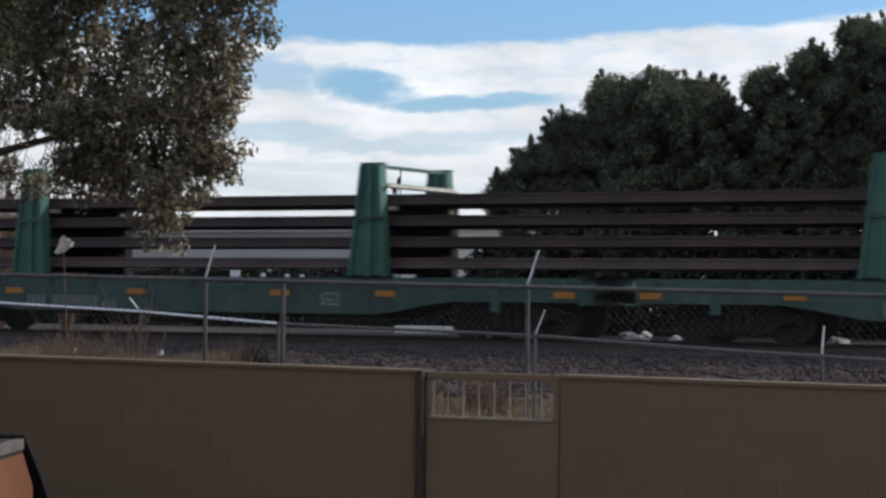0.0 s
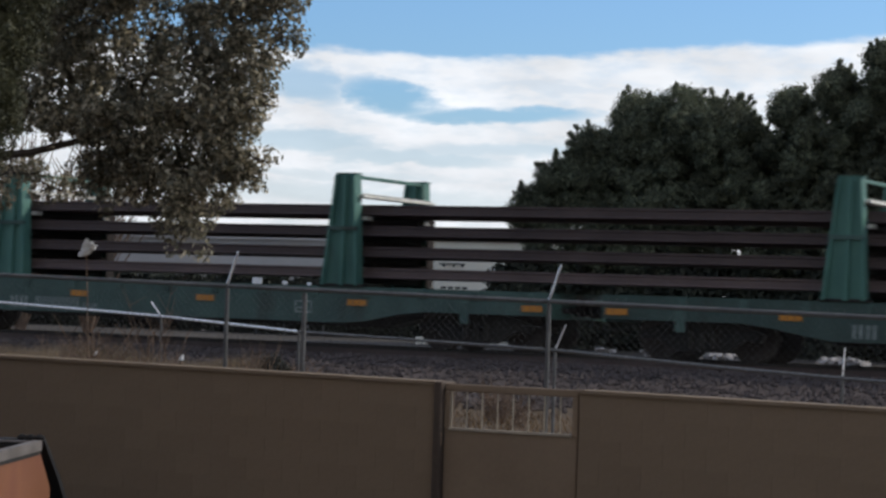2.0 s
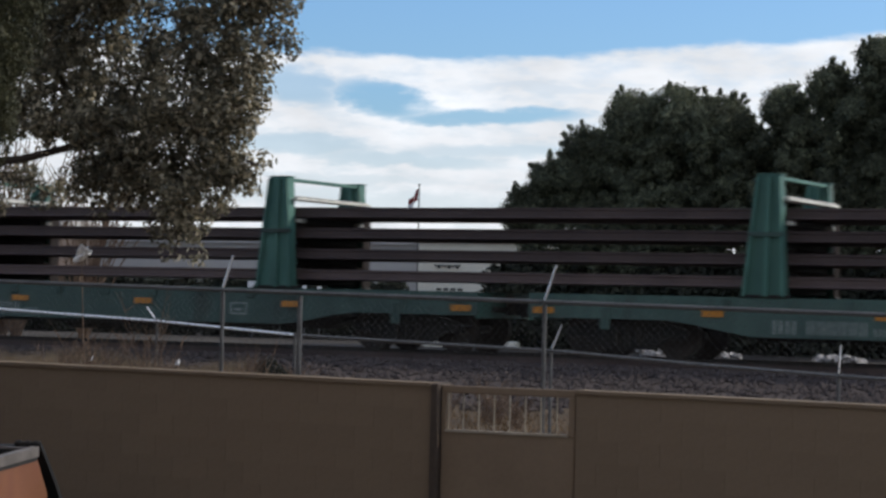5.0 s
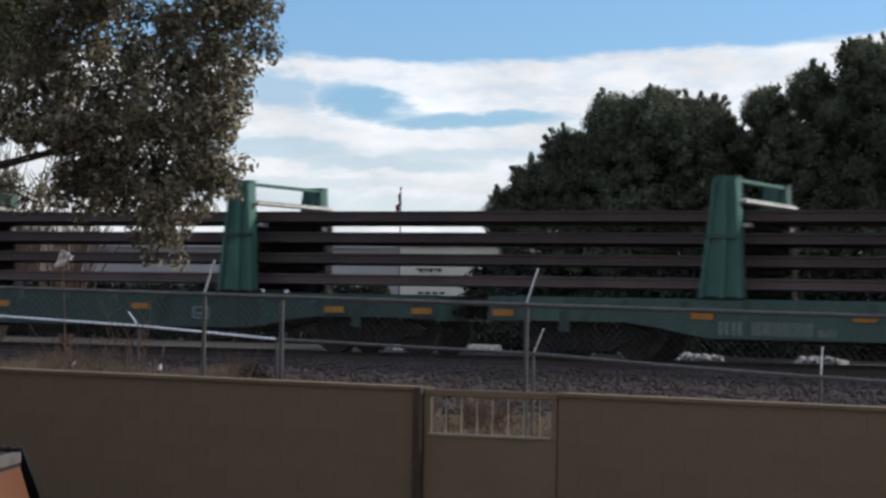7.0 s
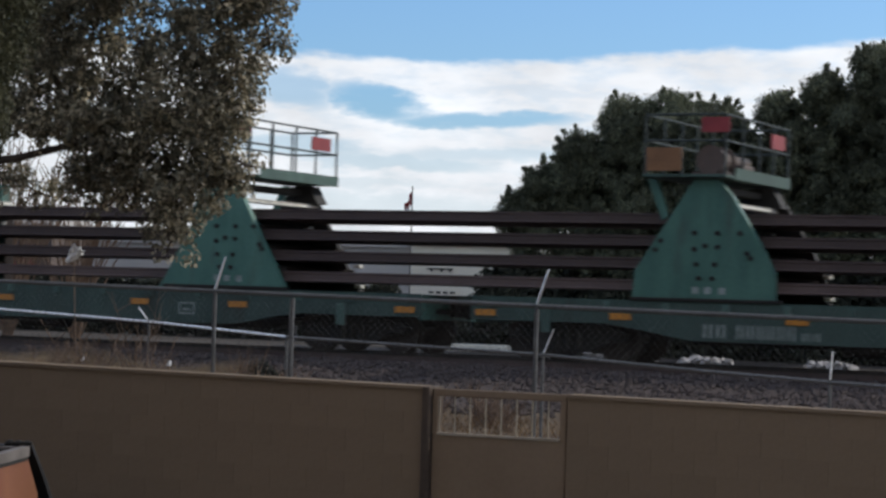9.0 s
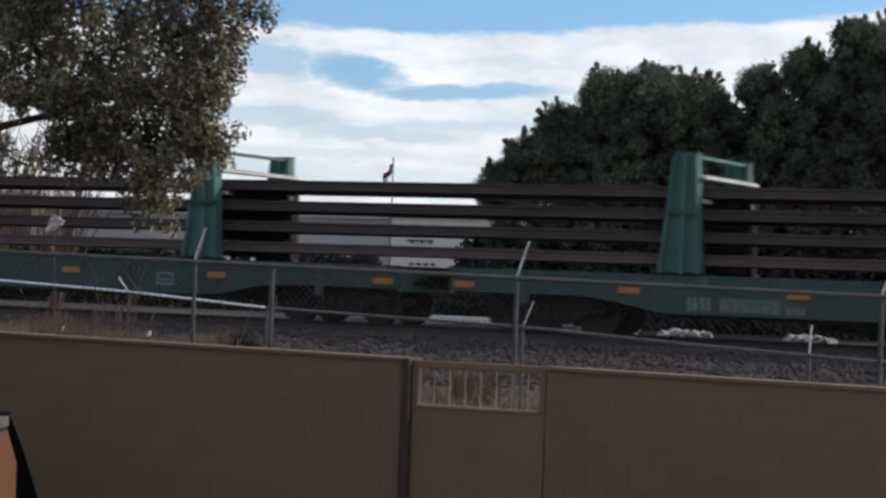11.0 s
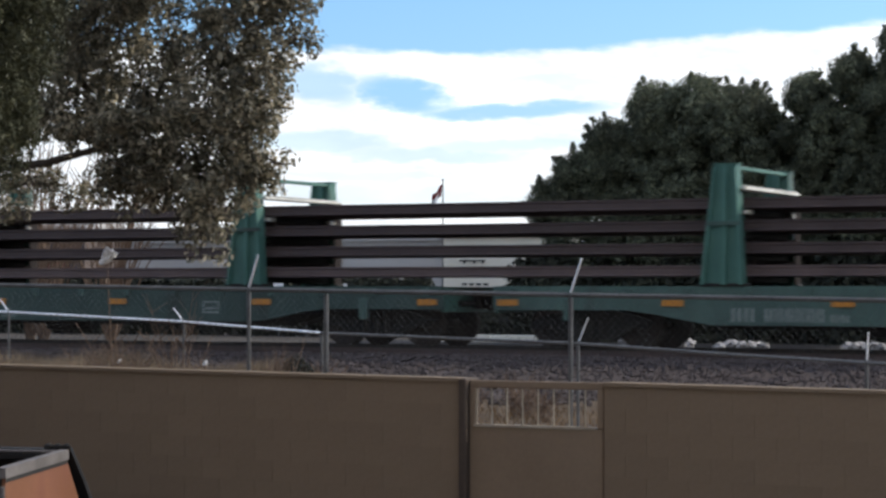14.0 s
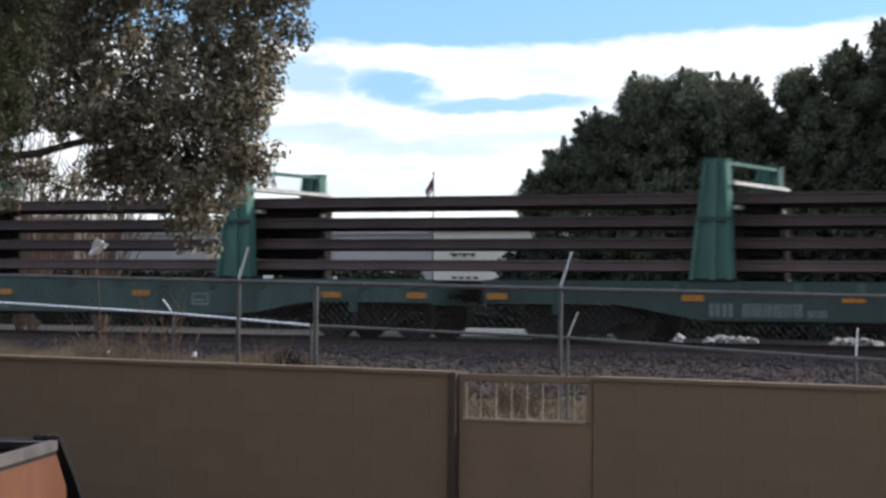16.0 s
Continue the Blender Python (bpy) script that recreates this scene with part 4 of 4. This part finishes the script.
def shrub(root, h, seed, n, label, thick=1.0):
    rng = random.Random(seed)
    bm = bmesh.new()
    for _ in range(n):
        a, l = rng.uniform(0, 6.28), rng.uniform(0.5, 1) * h
        lean = rng.uniform(0.1, 0.55)
        p = Vector((rng.uniform(-0.1, 0.1), rng.uniform(-0.1, 0.1), -0.05))
        q = p + Vector((math.cos(a) * lean * 0.4, math.sin(a) * lean * 0.4, 0.5)) * l
        r = q + Vector((math.cos(a) * lean * 0.7, math.sin(a) * lean * 0.5, 0.5)) * l
        limb(bm, [p, q, r], 0.012 * thick, 0.004 * thick, 5)
        for _ in range(3):
            s = q.lerp(r, rng.uniform(0, 0.8))
            b = rng.uniform(0, 6.28)
            limb(bm, [s, s + Vector((math.cos(b) * 0.25, math.sin(b) * 0.15, rng.uniform(0.1, 0.35))) * (0.5 + 0.5 * thick)], 0.006 * thick, 0.003 * thick, 4)
    ob = part("dry_shrub", bm, TWIG)
    ob.matrix_basis = pose(*root)
    return tagged(ob, label, "shrub", "bare shrubs along the fence")


def build_verge():
    for i, (x, y, h) in enumerate([(-18.2, 27.5, 1.9), (-17.0, 28.2, 1.1), (-18.9, 27.0, 1.4), (-19.8, 28.5, 1.1), (-16.2, 28.0, 0.9), (-20.8, 29, 1.0), (-15.5, 27.5, 0.7), (-14.0, 28.4, 0.5), (-13.4, 28.8, 0.45), (-12.8, 28.2, 0.35), (-13.7, 29.2, 0.5)]):
        shrub((x, y, float(np.interp(y, [24, 29.8], [0.85, 0.98]))), h, i + 3, 16, "bare brown shrub with thin dry twigs")
    for i, (x, y, h) in enumerate([(-44.8, 60, 7.0), (-42.9, 61, 6.4), (-46.8, 62, 7.4)]):
        shrub((x, y, 1.17), h, i + 40, 42, "tall leafless tree with a fan of pale bare twigs", 3.4)
    rg = np.random.default_rng(5)
    n = 9000
    x = np.concatenate([rg.uniform(-29, -16.2, 7600), rg.uniform(-16.2, -11.4, 1000), rg.uniform(-11.4, -3, 400)])
    y = rg.uniform(26.5, 30.2, n)
    z = np.interp(y, [24, 29.8, 31.2], [0.85, 0.98, 1.1])
    left = x < -16.2
    h = np.where(left, rg.uniform(0.2, 0.55, n) * (0.8 + 0.2 * np.sin(x * 2.1)), rg.uniform(0.06, 0.2, n))
    dx, dy = rg.normal(0, 0.12, n), rg.normal(0, 0.12, n)
    w = 0.008
    v = np.stack([np.stack([x - w, y, z - 0.02], 1), np.stack([x + w, y, z - 0.02], 1), np.stack([x + dx, y + dy, z + h], 1)], 1).reshape(-1, 3)
    tagged(scatter("dry_grass", v.tolist(), np.arange(3 * n).reshape(-1, 3).tolist(), DRYGRASS), "straw coloured dry grass along the railway bank", "grass", kind="stuff")
    # dense straw along the toe of the bank
    n = 15000
    x = rg.uniform(-31, -18.1, n)
    y = rg.uniform(29.4, 30.6, n)
    z = np.interp(y, [24, 29.8, 31.2], [0.85, 0.98, 1.1])
    h = rg.uniform(0.5, 0.76, n) * (0.95 + 0.2 * np.sin(x * 1.7) * np.sin(x * 0.6 + 1))
    dx, dy = rg.normal(0, 0.09, n), rg.normal(0, 0.09, n)
    w = 0.009
    v = np.stack([np.stack([x - w, y, z - 0.02], 1), np.stack([x + w, y, z - 0.02], 1), np.stack([x + dx, y + dy, z + h], 1)], 1).reshape(-1, 3)
    tagged(scatter("straw_strip", v.tolist(), np.arange(3 * n).reshape(-1, 3).tolist(), STRAW), "thick strip of pale straw beside the ballast", "grass", kind="stuff")
    rl = np.random.default_rng(77)
    weed = scatter("low_bush", *leaves(rl, in_blobs(rl, [(0, 0, 0.3, 0.22, 0.2, 0.28), (0.2, 0, 0.22, 0.2, 0.2, 0.22)], 260, 0.2), 0.03, 10, 0.05), HEDGELEAF)
    weed.matrix_basis = pose(-17.75, 30.0, 1.15)
    tagged(weed, "small dark weedy bush at the foot of the bank", "bush")
    for x, y in ((-20.6, 29.5), (-18.9, 29.3)):
        s = holder("marker_stake", pose(x, y, 0.97), "thin stake with a white painted tip in the grass", "stake", "marker stakes")
        part("shaft", rod(bmesh.new(), (0, 0, -0.1), (0, 0, 0.62), 0.02), TWIG, s)
        part("tip", rod(bmesh.new(), (0, 0, 0.62), (0, 0, 0.7), 0.035), WHITEP, s, "white painted tip")
    # plastic bag on a twig
    bm = bmesh.new()
    create_icosphere(bm, subdivisions=4, radius=0.09)
    for v in bm.verts:
        k = 1 + 1.1 * noise.noise(v.co * 16) + 0.6 * noise.noise(v.co * 38)
        v.co = Vector((v.co.x * 0.75 * k, v.co.y * 0.6 * k, v.co.z * 1.35 * k + 0.03 * math.sin(v.co.x * 30)))
    ob = part("plastic_bag", bm, BAG)
    ob.matrix_basis = pose(-18.62, 26.4, zc(0.55), 10, 58, 0)
    tagged(ob, "crumpled white plastic bag caught on a dry twig", "bag")
    bm = rod(bmesh.new(), (-18.5, 26.4, 0.85), (-18.64, 26.4, zc(0.53)), 0.014, 0.007, 6)
    tagged(part("dead_stem", bm, TWIG), "tall dead stem holding up a plastic bag", "stem")


build_verge()


# ---- far side ----
def build_far():
    Y = 110.0
    b = holder("warehouse", pose(0, Y, 1.15), "low cream and grey warehouse far beyond the railway", "building")
    part("wall", boxed(-56.0, -46.0, 0, 14, 0, 4.62), CREAM, b, "cream sunlit wall")
    part("wall", boxed(-112.0, -56.0, 0.6, 14, 0, 4.5), GREYW, b, "grey panel wall")
    part("roof", boxed(-56.3, -45.7, -0.3, 14.3, 4.62, 4.8), GREYW, b)
    part("roof", boxed(-112.3, -56.0, 0.3, 14.3, 4.5, 4.66), GREYW, b)
    part("roof_unit", boxed(-52.6, -51.5, 2, 4, 4.8, 5.25, bevel=0.04), UNDER, b, "dark rooftop unit")
    lamp = part("wall_sign", boxed(-54.9, -53.4, -0.12, -0.005, 3.36, 3.44), DARKGLASS, b, "thin dark sign bracket")
    for x in (-54.7, -54.1, -53.6):
        part("bracket", boxed(x, x + 0.1, -0.1, -0.006, 3.25, 3.357), DARKGLASS, lamp)
    part("loading_door", boxed(-55.0, -53.2, -0.05, -0.005, 0, 2.0), GREYW, b, "grey loading door")
    for i in range(4):
        part("vent", boxed(-54.8 + i * 0.42, -54.5 + i * 0.42, -0.03, -0.004, 2.08, 2.2), DARKGLASS, b)
    part("door", boxed(-67.5, -64.5, 0.55, 0.62, 0, 3.3), GREYW, b, "grey roller door")
    f = holder("flagpole", pose(-52.9, 104.0, 1.15), "thin steel flagpole beyond the railway", "flagpole")
    part("pole", rod(bmesh.new(), (0, 0, 0), (0, 0, 7.3), 0.05, 0.03), GALV, f)
    part("finial", rod(bmesh.new(), (0, 0, 7.3), (0, 0, 7.42), 0.05), GALV, f)
    for x0, x1 in ((-33.75, -31.9), (-31.88, -30.05)):
        k = holder("concrete_barrier", pose(0, 66.0, 1.16), "low pale concrete barrier lying in the far yard", "barrier", "low concrete barriers")
        part("block", boxed(x0, x1, 0, 0.3, 0, 0.26, bevel=0.03), CREAM, k)
        for i in range(3):
            xx = x0 + 0.4 + i * 0.45
            part("mark", boxed(xx, xx + 0.16 + 0.05 * i, -0.006, -0.002, 0.1, 0.13), PALEGREY, k, "faint grey paint mark")
    t = holder("box_trailer", pose(-79.0, 96.0, 1.18), "dull red box trailer parked beyond the railway", "trailer")
    part("box", boxed(-4.5, 4.5, 0, 2.5, 1.1, 3.3, bevel=0.04), RED, t)
    part("stripe", boxed(-4.5, 4.5, -0.012, -0.002, 1.3, 2.0), GREYW, t, "grey lower stripe")
    for x in (-3.5, -2.3, 3.2):
        part("wheel", rod(bmesh.new(), (x, 0.1, 0.5), (x, 0.4, 0.5), 0.5, sides=18), BLACKP, t)
    part("underframe", boxed(-4.3, 4.3, 0.4, 2.1, 0.85, 1.098), UNDER, t)
    shed = holder("storage_shed", pose(0, 98.0, 1.16), "dull brown metal storage shed beyond the railway", "shed")
    part("wall", boxed(-97, -70.6, 0, 3, 0, 4.95), SHEDM, shed)
    part("roof", prism(bmesh.new(), [(-0.4, 4.95), (3.4, 4.95), (3.4, 5.07), (1.5, 5.4), (-0.4, 5.07)], "x", -97.4, -70.2), GREYW, shed)
    for i in range(5):
        part("door", boxed(-95 + i * 5, -91.6 + i * 5, -0.05, -0.005, 0, 3.2), RED, shed, "dull red roller door")
    rng = random.Random(2)
    for x, top, w in ((-42.75, 3.21, 0.19), (-41.6, 3.12, 0.09), (-40.6, 3.09, 0.09), (-40.0, 3.07, 0.09)):
        g = holder("marker_sign", pose(x, 71.1, 1.16, 0, 0, rng.uniform(-8, 8)), "small white marker board on a thin post", "sign", "marker boards in the far yard")
        part("post", rod(bmesh.new(), (0, 0, -0.1), (0, 0, top - 1.2), 0.03), GALV, g)
        part("board", boxed(-w, w, -0.05, -0.03, top - 1.46, top - 1.16, bevel=0.004), WHITEP, g, "white board")
    # pale lumps added where sunlit patches of ground show beneath the pines
    for x, n, h in ((-24.8, 2, 0.36), (-23.2, 4, 0.4), (-21.3, 8, 0.34), (-17.85, 8, 0.34)):
        pile = holder("rubble_pile", pose(x, 60.0, 1.16), "pale lumps standing in for sunlit ground under the pines", "rubble", "rubble heaps")
        for k in range(n):
            bm = bmesh.new()
            create_icosphere(bm, subdivisions=2, radius=0.13)
            ph = rng.uniform(0, 50)
            for v in bm.verts:
                q = 1 + 1.3 * noise.noise(v.co * 9 + Vector((ph, 0, 0)))
                v.co = Vector((v.co.x * 1.4 * q, v.co.y * q, v.co.z * 0.75 * q))
            part("lump", bm, PALEGREY, pile, at=pose((k - (n - 1) / 2) * 0.17, rng.uniform(-0.3, 0.3), rng.uniform(0.1, h - 0.15), 0, 0, rng.uniform(0, 90)))


build_far()


def build_flag():
    bm = bmesh.new()
    n = 8
    rows = []
    for j in (0, 0.5, 1):
        rows.append([bm.verts.new((0.03 + i * 0.065, 0.1 * math.sin(i * 1.1), -0.085 * i - j * 0.6 + 0.04 * math.sin(i))) for i in range(n)])
    for i in range(n - 1):
        for k in (0, 1):
            f = bm.faces.new((rows[k][i], rows[k][i + 1], rows[k + 1][i + 1], rows[k + 1][i]))
            f.material_index = 1 if k == 1 and i > 1 else 0
    bmesh.ops.solidify(bm, geom=bm.faces[:], thickness=0.01)
    ob = part("flag", bm, RED)
    ob.data.materials.append(WHITEP)
    ob.matrix_basis = pose(-52.9, 104.0, 8.3, 0, 0, 180)
    return tagged(ob, "small red and white flag fluttering on a pole", "flag")


FLAG = build_flag()


# ---- dumpster ----
def build_dumpster():
    d = holder("dumpster", pose(-11.57, 15.0, 0.0, 0, 0, 17.0), "weathered orange steel dumpster with its black lid flung open", "dumpster")
    H, D, Ln = 1.29, 1.5, 1.85
    # local: x runs away from the visible end, y from the front to the back
    side = [(0.0, 0.12), (D + 0.28, 0.12), (D + 0.28, 0.86), (D - 0.02, H - 0.09), (0.0, H - 0.14)]
    th = 0.03
    part("end_panel", prism(bmesh.new(), side, "x", -th, 0), RUSTO, d, "orange painted end panel with rust")
    part("end_panel", prism(bmesh.new(), side, "x", -Ln, -Ln + th), RUSTO, d)
    part("front_panel", boxed(-Ln + th, -th, 0.0, th, 0.12, H - 0.142), UNDER, d, "black front panel")
    # back panel is black to hold the shade inside the bin
    bm = bmesh.new()
    prism(bm, [(D + 0.28, 0.12), (D + 0.28, 0.86), (D - 0.02, H - 0.1), (D - 0.05, H - 0.1), (D + 0.25, 0.86), (D + 0.25, 0.12)], "x", -Ln + th, -th)
    part("back_panel", bm, UNDER, d)
    part("floor_plate", boxed(-Ln + th, -th, th, D + 0.06, 0.12, 0.15), UNDER, d)
    part("rim", prism(bmesh.new(), [(-0.03, H - 0.137), (D, H - 0.087), (D, H), (-0.03, H - 0.05)], "x", -0.06, 0.012), RIM, d, "scuffed pale steel rim")
    part("rim", prism(bmesh.new(), [(-0.03, H - 0.137), (D, H - 0.087), (D, H), (-0.03, H - 0.05)], "x", -Ln - 0.03, -Ln + 0.05), RIM, d, "scuffed pale steel rim")
    # front and back rims blackened for the same inside shade
    part("rim", boxed(-Ln + 0.05, -0.06, -0.035, 0.04, H - 0.142, H - 0.054, bevel=0.012), UNDER, d)
    part("rim", boxed(-Ln + 0.05, -0.05, D - 0.06, D + 0.02, H - 0.092, H - 0.03, bevel=0.012), UNDER, d)
    part("rim_bead", boxed(-Ln + 0.05, -0.062, D - 0.06, D - 0.02, H - 0.028, H - 0.006, bevel=0.006), RIM, d, "pale worn edge bead")
    # black strip draws the shadow line below the rim
    part("rim_seam", prism(bmesh.new(), [(0.0, H - 0.172), (D - 0.02, H - 0.122), (D - 0.02, H - 0.091), (0.0, H - 0.139)], "x", 0.0005, 0.005), UNDER, d, "dark strip for the shadow line under the rim")
    # fork sleeve, open at both ends, with a sloped hood
    sl = bmesh.new()
    y0, y1, z0, z1, o = 0.14, 0.78, 0.22, 0.6, 0.24
    box(sl, 0.0, o, y0, y1, z0, z0 + 0.015)
    box(sl, o - 0.015, o, y0, y1, z0 + 0.015, z1 - 0.015)
    sleeve = part("fork_sleeve", sl, RUSTO, d)
    part("sleeve_top", boxed(0.0, o - 0.094, y0 + 0.08, y1, z1 - 0.014, z1), RUSTO, sleeve)
    part("sleeve_lip", boxed(o - 0.09, o + 0.01, y0 + 0.012, y1, z1 - 0.014, z1 + 0.003), BARM, sleeve, "pale top lip")
    # added black block makes the sleeve opening read as shaded
    part("sleeve_inside", boxed(0.004, o - 0.02, y0 + 0.006, y1 - 0.02, z0 + 0.02, z1 - 0.018), BLACKP, sleeve, "black block added for the shade inside the sleeve")
    for y in (y0 + 0.02, y1 - 0.05):
        bm = bmesh.new()
        verts = [bm.verts.new(p) for p in ((0.0, y, z1), (o - 0.06, y, z1), (0.0, y, z1 + 0.13), (0.0, y + 0.02, z1), (o - 0.06, y + 0.02, z1), (0.0, y + 0.02, z1 + 0.13))]
        for f in ((0, 1, 2), (3, 5, 4), (0, 3, 4, 1), (1, 4, 5, 2), (0, 2, 5, 3)):
            bm.faces.new([verts[i] for i in f])
        part("gusset", bm, UNDER, d)
    part("latch", boxed(-0.035, 0.005, -0.045, -0.02, H - 0.36, H - 0.2, bevel=0.006), RIM, d)
    # lid hanging open behind the back rim
    bm = bmesh.new()
    prism(bm, [(D + 0.02, H + 0.0), (D + 0.07, H + 0.01), (D + 0.5, 0.94), (D + 0.9, 0.52), (D + 1.2, 0.1), (D + 1.13, 0.1), (D + 0.83, 0.51), (D + 0.44, 0.92)], "x", -Ln + 0.02, 0.02)
    lid = part("lid", bm, BLACKP, d, "black plastic lid hanging open")
    for x in (-0.1, -0.75, -1.3):
        bm = rod(bmesh.new(), (x - 0.12, D + 0.03, H + 0.02), (x + 0.12, D + 0.03, H + 0.02), 0.018, sides=10)
        for k in range(3):
            rod(bm, (x - 0.1 + k * 0.08, D + 0.03, H + 0.02), (x - 0.06 + k * 0.08, D + 0.03, H + 0.02), 0.028, sides=10)
        part("hinge", bm, UNDER, d)
    for x in (-0.15, -Ln + 0.15):
        for y in (0.15, D - 0.1):
            part("caster", rod(bmesh.new(), (x - 0.03, y, 0.065), (x + 0.03, y, 0.065), 0.065, sides=14), UNDER, d)


build_dumpster()


# ---- wall blocks, laid proud of the wall with recessed joints ----
def build_blocks():
    bm = boxed(-0.1992, 0.1992, -0.002, 0.002, -0.0992, 0.0992)
    me = mesh_of("block", bm, BLOCKM)
    halfme = mesh_of("block", boxed(-0.0992, 0.0992, -0.002, 0.002, -0.0992, 0.0992), BLOCKM)
    rng = random.Random(17)
    for wall, x0, x1 in (("wall_left", -17.6, GATE_X0 - 0.084), ("wall_right", GATE_X1 + 0.005, -4.2)):
        parent = bpy.data.objects[wall]
        for row in range(9):
            x = x1 if wall == "wall_left" else x0
            step = -1 if wall == "wall_left" else 1
            first = row % 2 == 1
            while x0 - 0.01 <= x <= x1 + 0.01:
                w = 0.2 if first else 0.4
                cx = x + step * w / 2
                if not x0 - 0.01 <= cx + step * w / 2 <= x1 + 0.01:
                    break
                ob = new("block", halfme if first else me)
                ob.parent = parent
                ob.matrix_basis = pose(cx, WALL_Y - 0.0015 + rng.uniform(-0.0004, 0.0004), wall_top(cx) - 0.04 - 0.1 - row * 0.2, 0, 0.5, 0)
                first = False
                x += step * w


build_blocks()


# ---- what moves ----
TRAIN = [(0.0, 0.08), (0.5, 8.35), (1.0, 16.65), (1.5, 25.07), (2.0, 33.44), (2.5, 41.74), (3.0, 50.13), (3.5, 58.61), (4.0, 66.87), (5.2, 87.1), (6.5, 109.08), (7.0, 117.67),
         (7.5, 126.09), (8.0, 134.52), (8.5, 142.96), (9.0, 151.52), (9.5, 160.04), (10.7, 180.7), (12.0, 203.12), (12.5, 211.71), (13.0, 220.15),
         (13.5, 228.7), (14.0, 237.27), (14.5, 245.87), (15.0, 254.43), (15.5, 263.01), (16.0, 271.66)]


def motions():
    ts, ss = zip(*TRAIN)
    for n, car in CARS.items():
        walk(car, [(t, pose(PHASE + n * CAR_L + s, TRACK_Y, 0)) for t, s in TRAIN])
    walk(LOAD, [(t, pose(s, TRACK_Y, 0)) for t, s in TRAIN])
    # wheels roll with the way gone; all wheelsets turn alike
    sets = [o for car in CARS.values() for o in car.children_recursive if o.name.startswith("wheelset")]
    rows = [(k / 30, pose(0, 0, 0, 0, math.degrees(float(np.interp(k / 30, ts, ss)) / 0.42), 0)) for k in range(481)]
    walk(sets[0], rows)
    act, slot = sets[0].animation_data.action, sets[0].animation_data.action_slot
    for o in sets[1:]:
        o.rotation_mode = "QUATERNION"
        o.animation_data_create()
        o.animation_data.action = act
        o.animation_data.action_slot = slot
    # the flag swings in the wind
    rng = random.Random(12)
    walk(FLAG, [(i * 0.4, pose(-52.9, 104.0, 8.3, 0, rng.uniform(-12, 25), 180 + rng.uniform(-38, 38))) for i in range(41)])


motions()
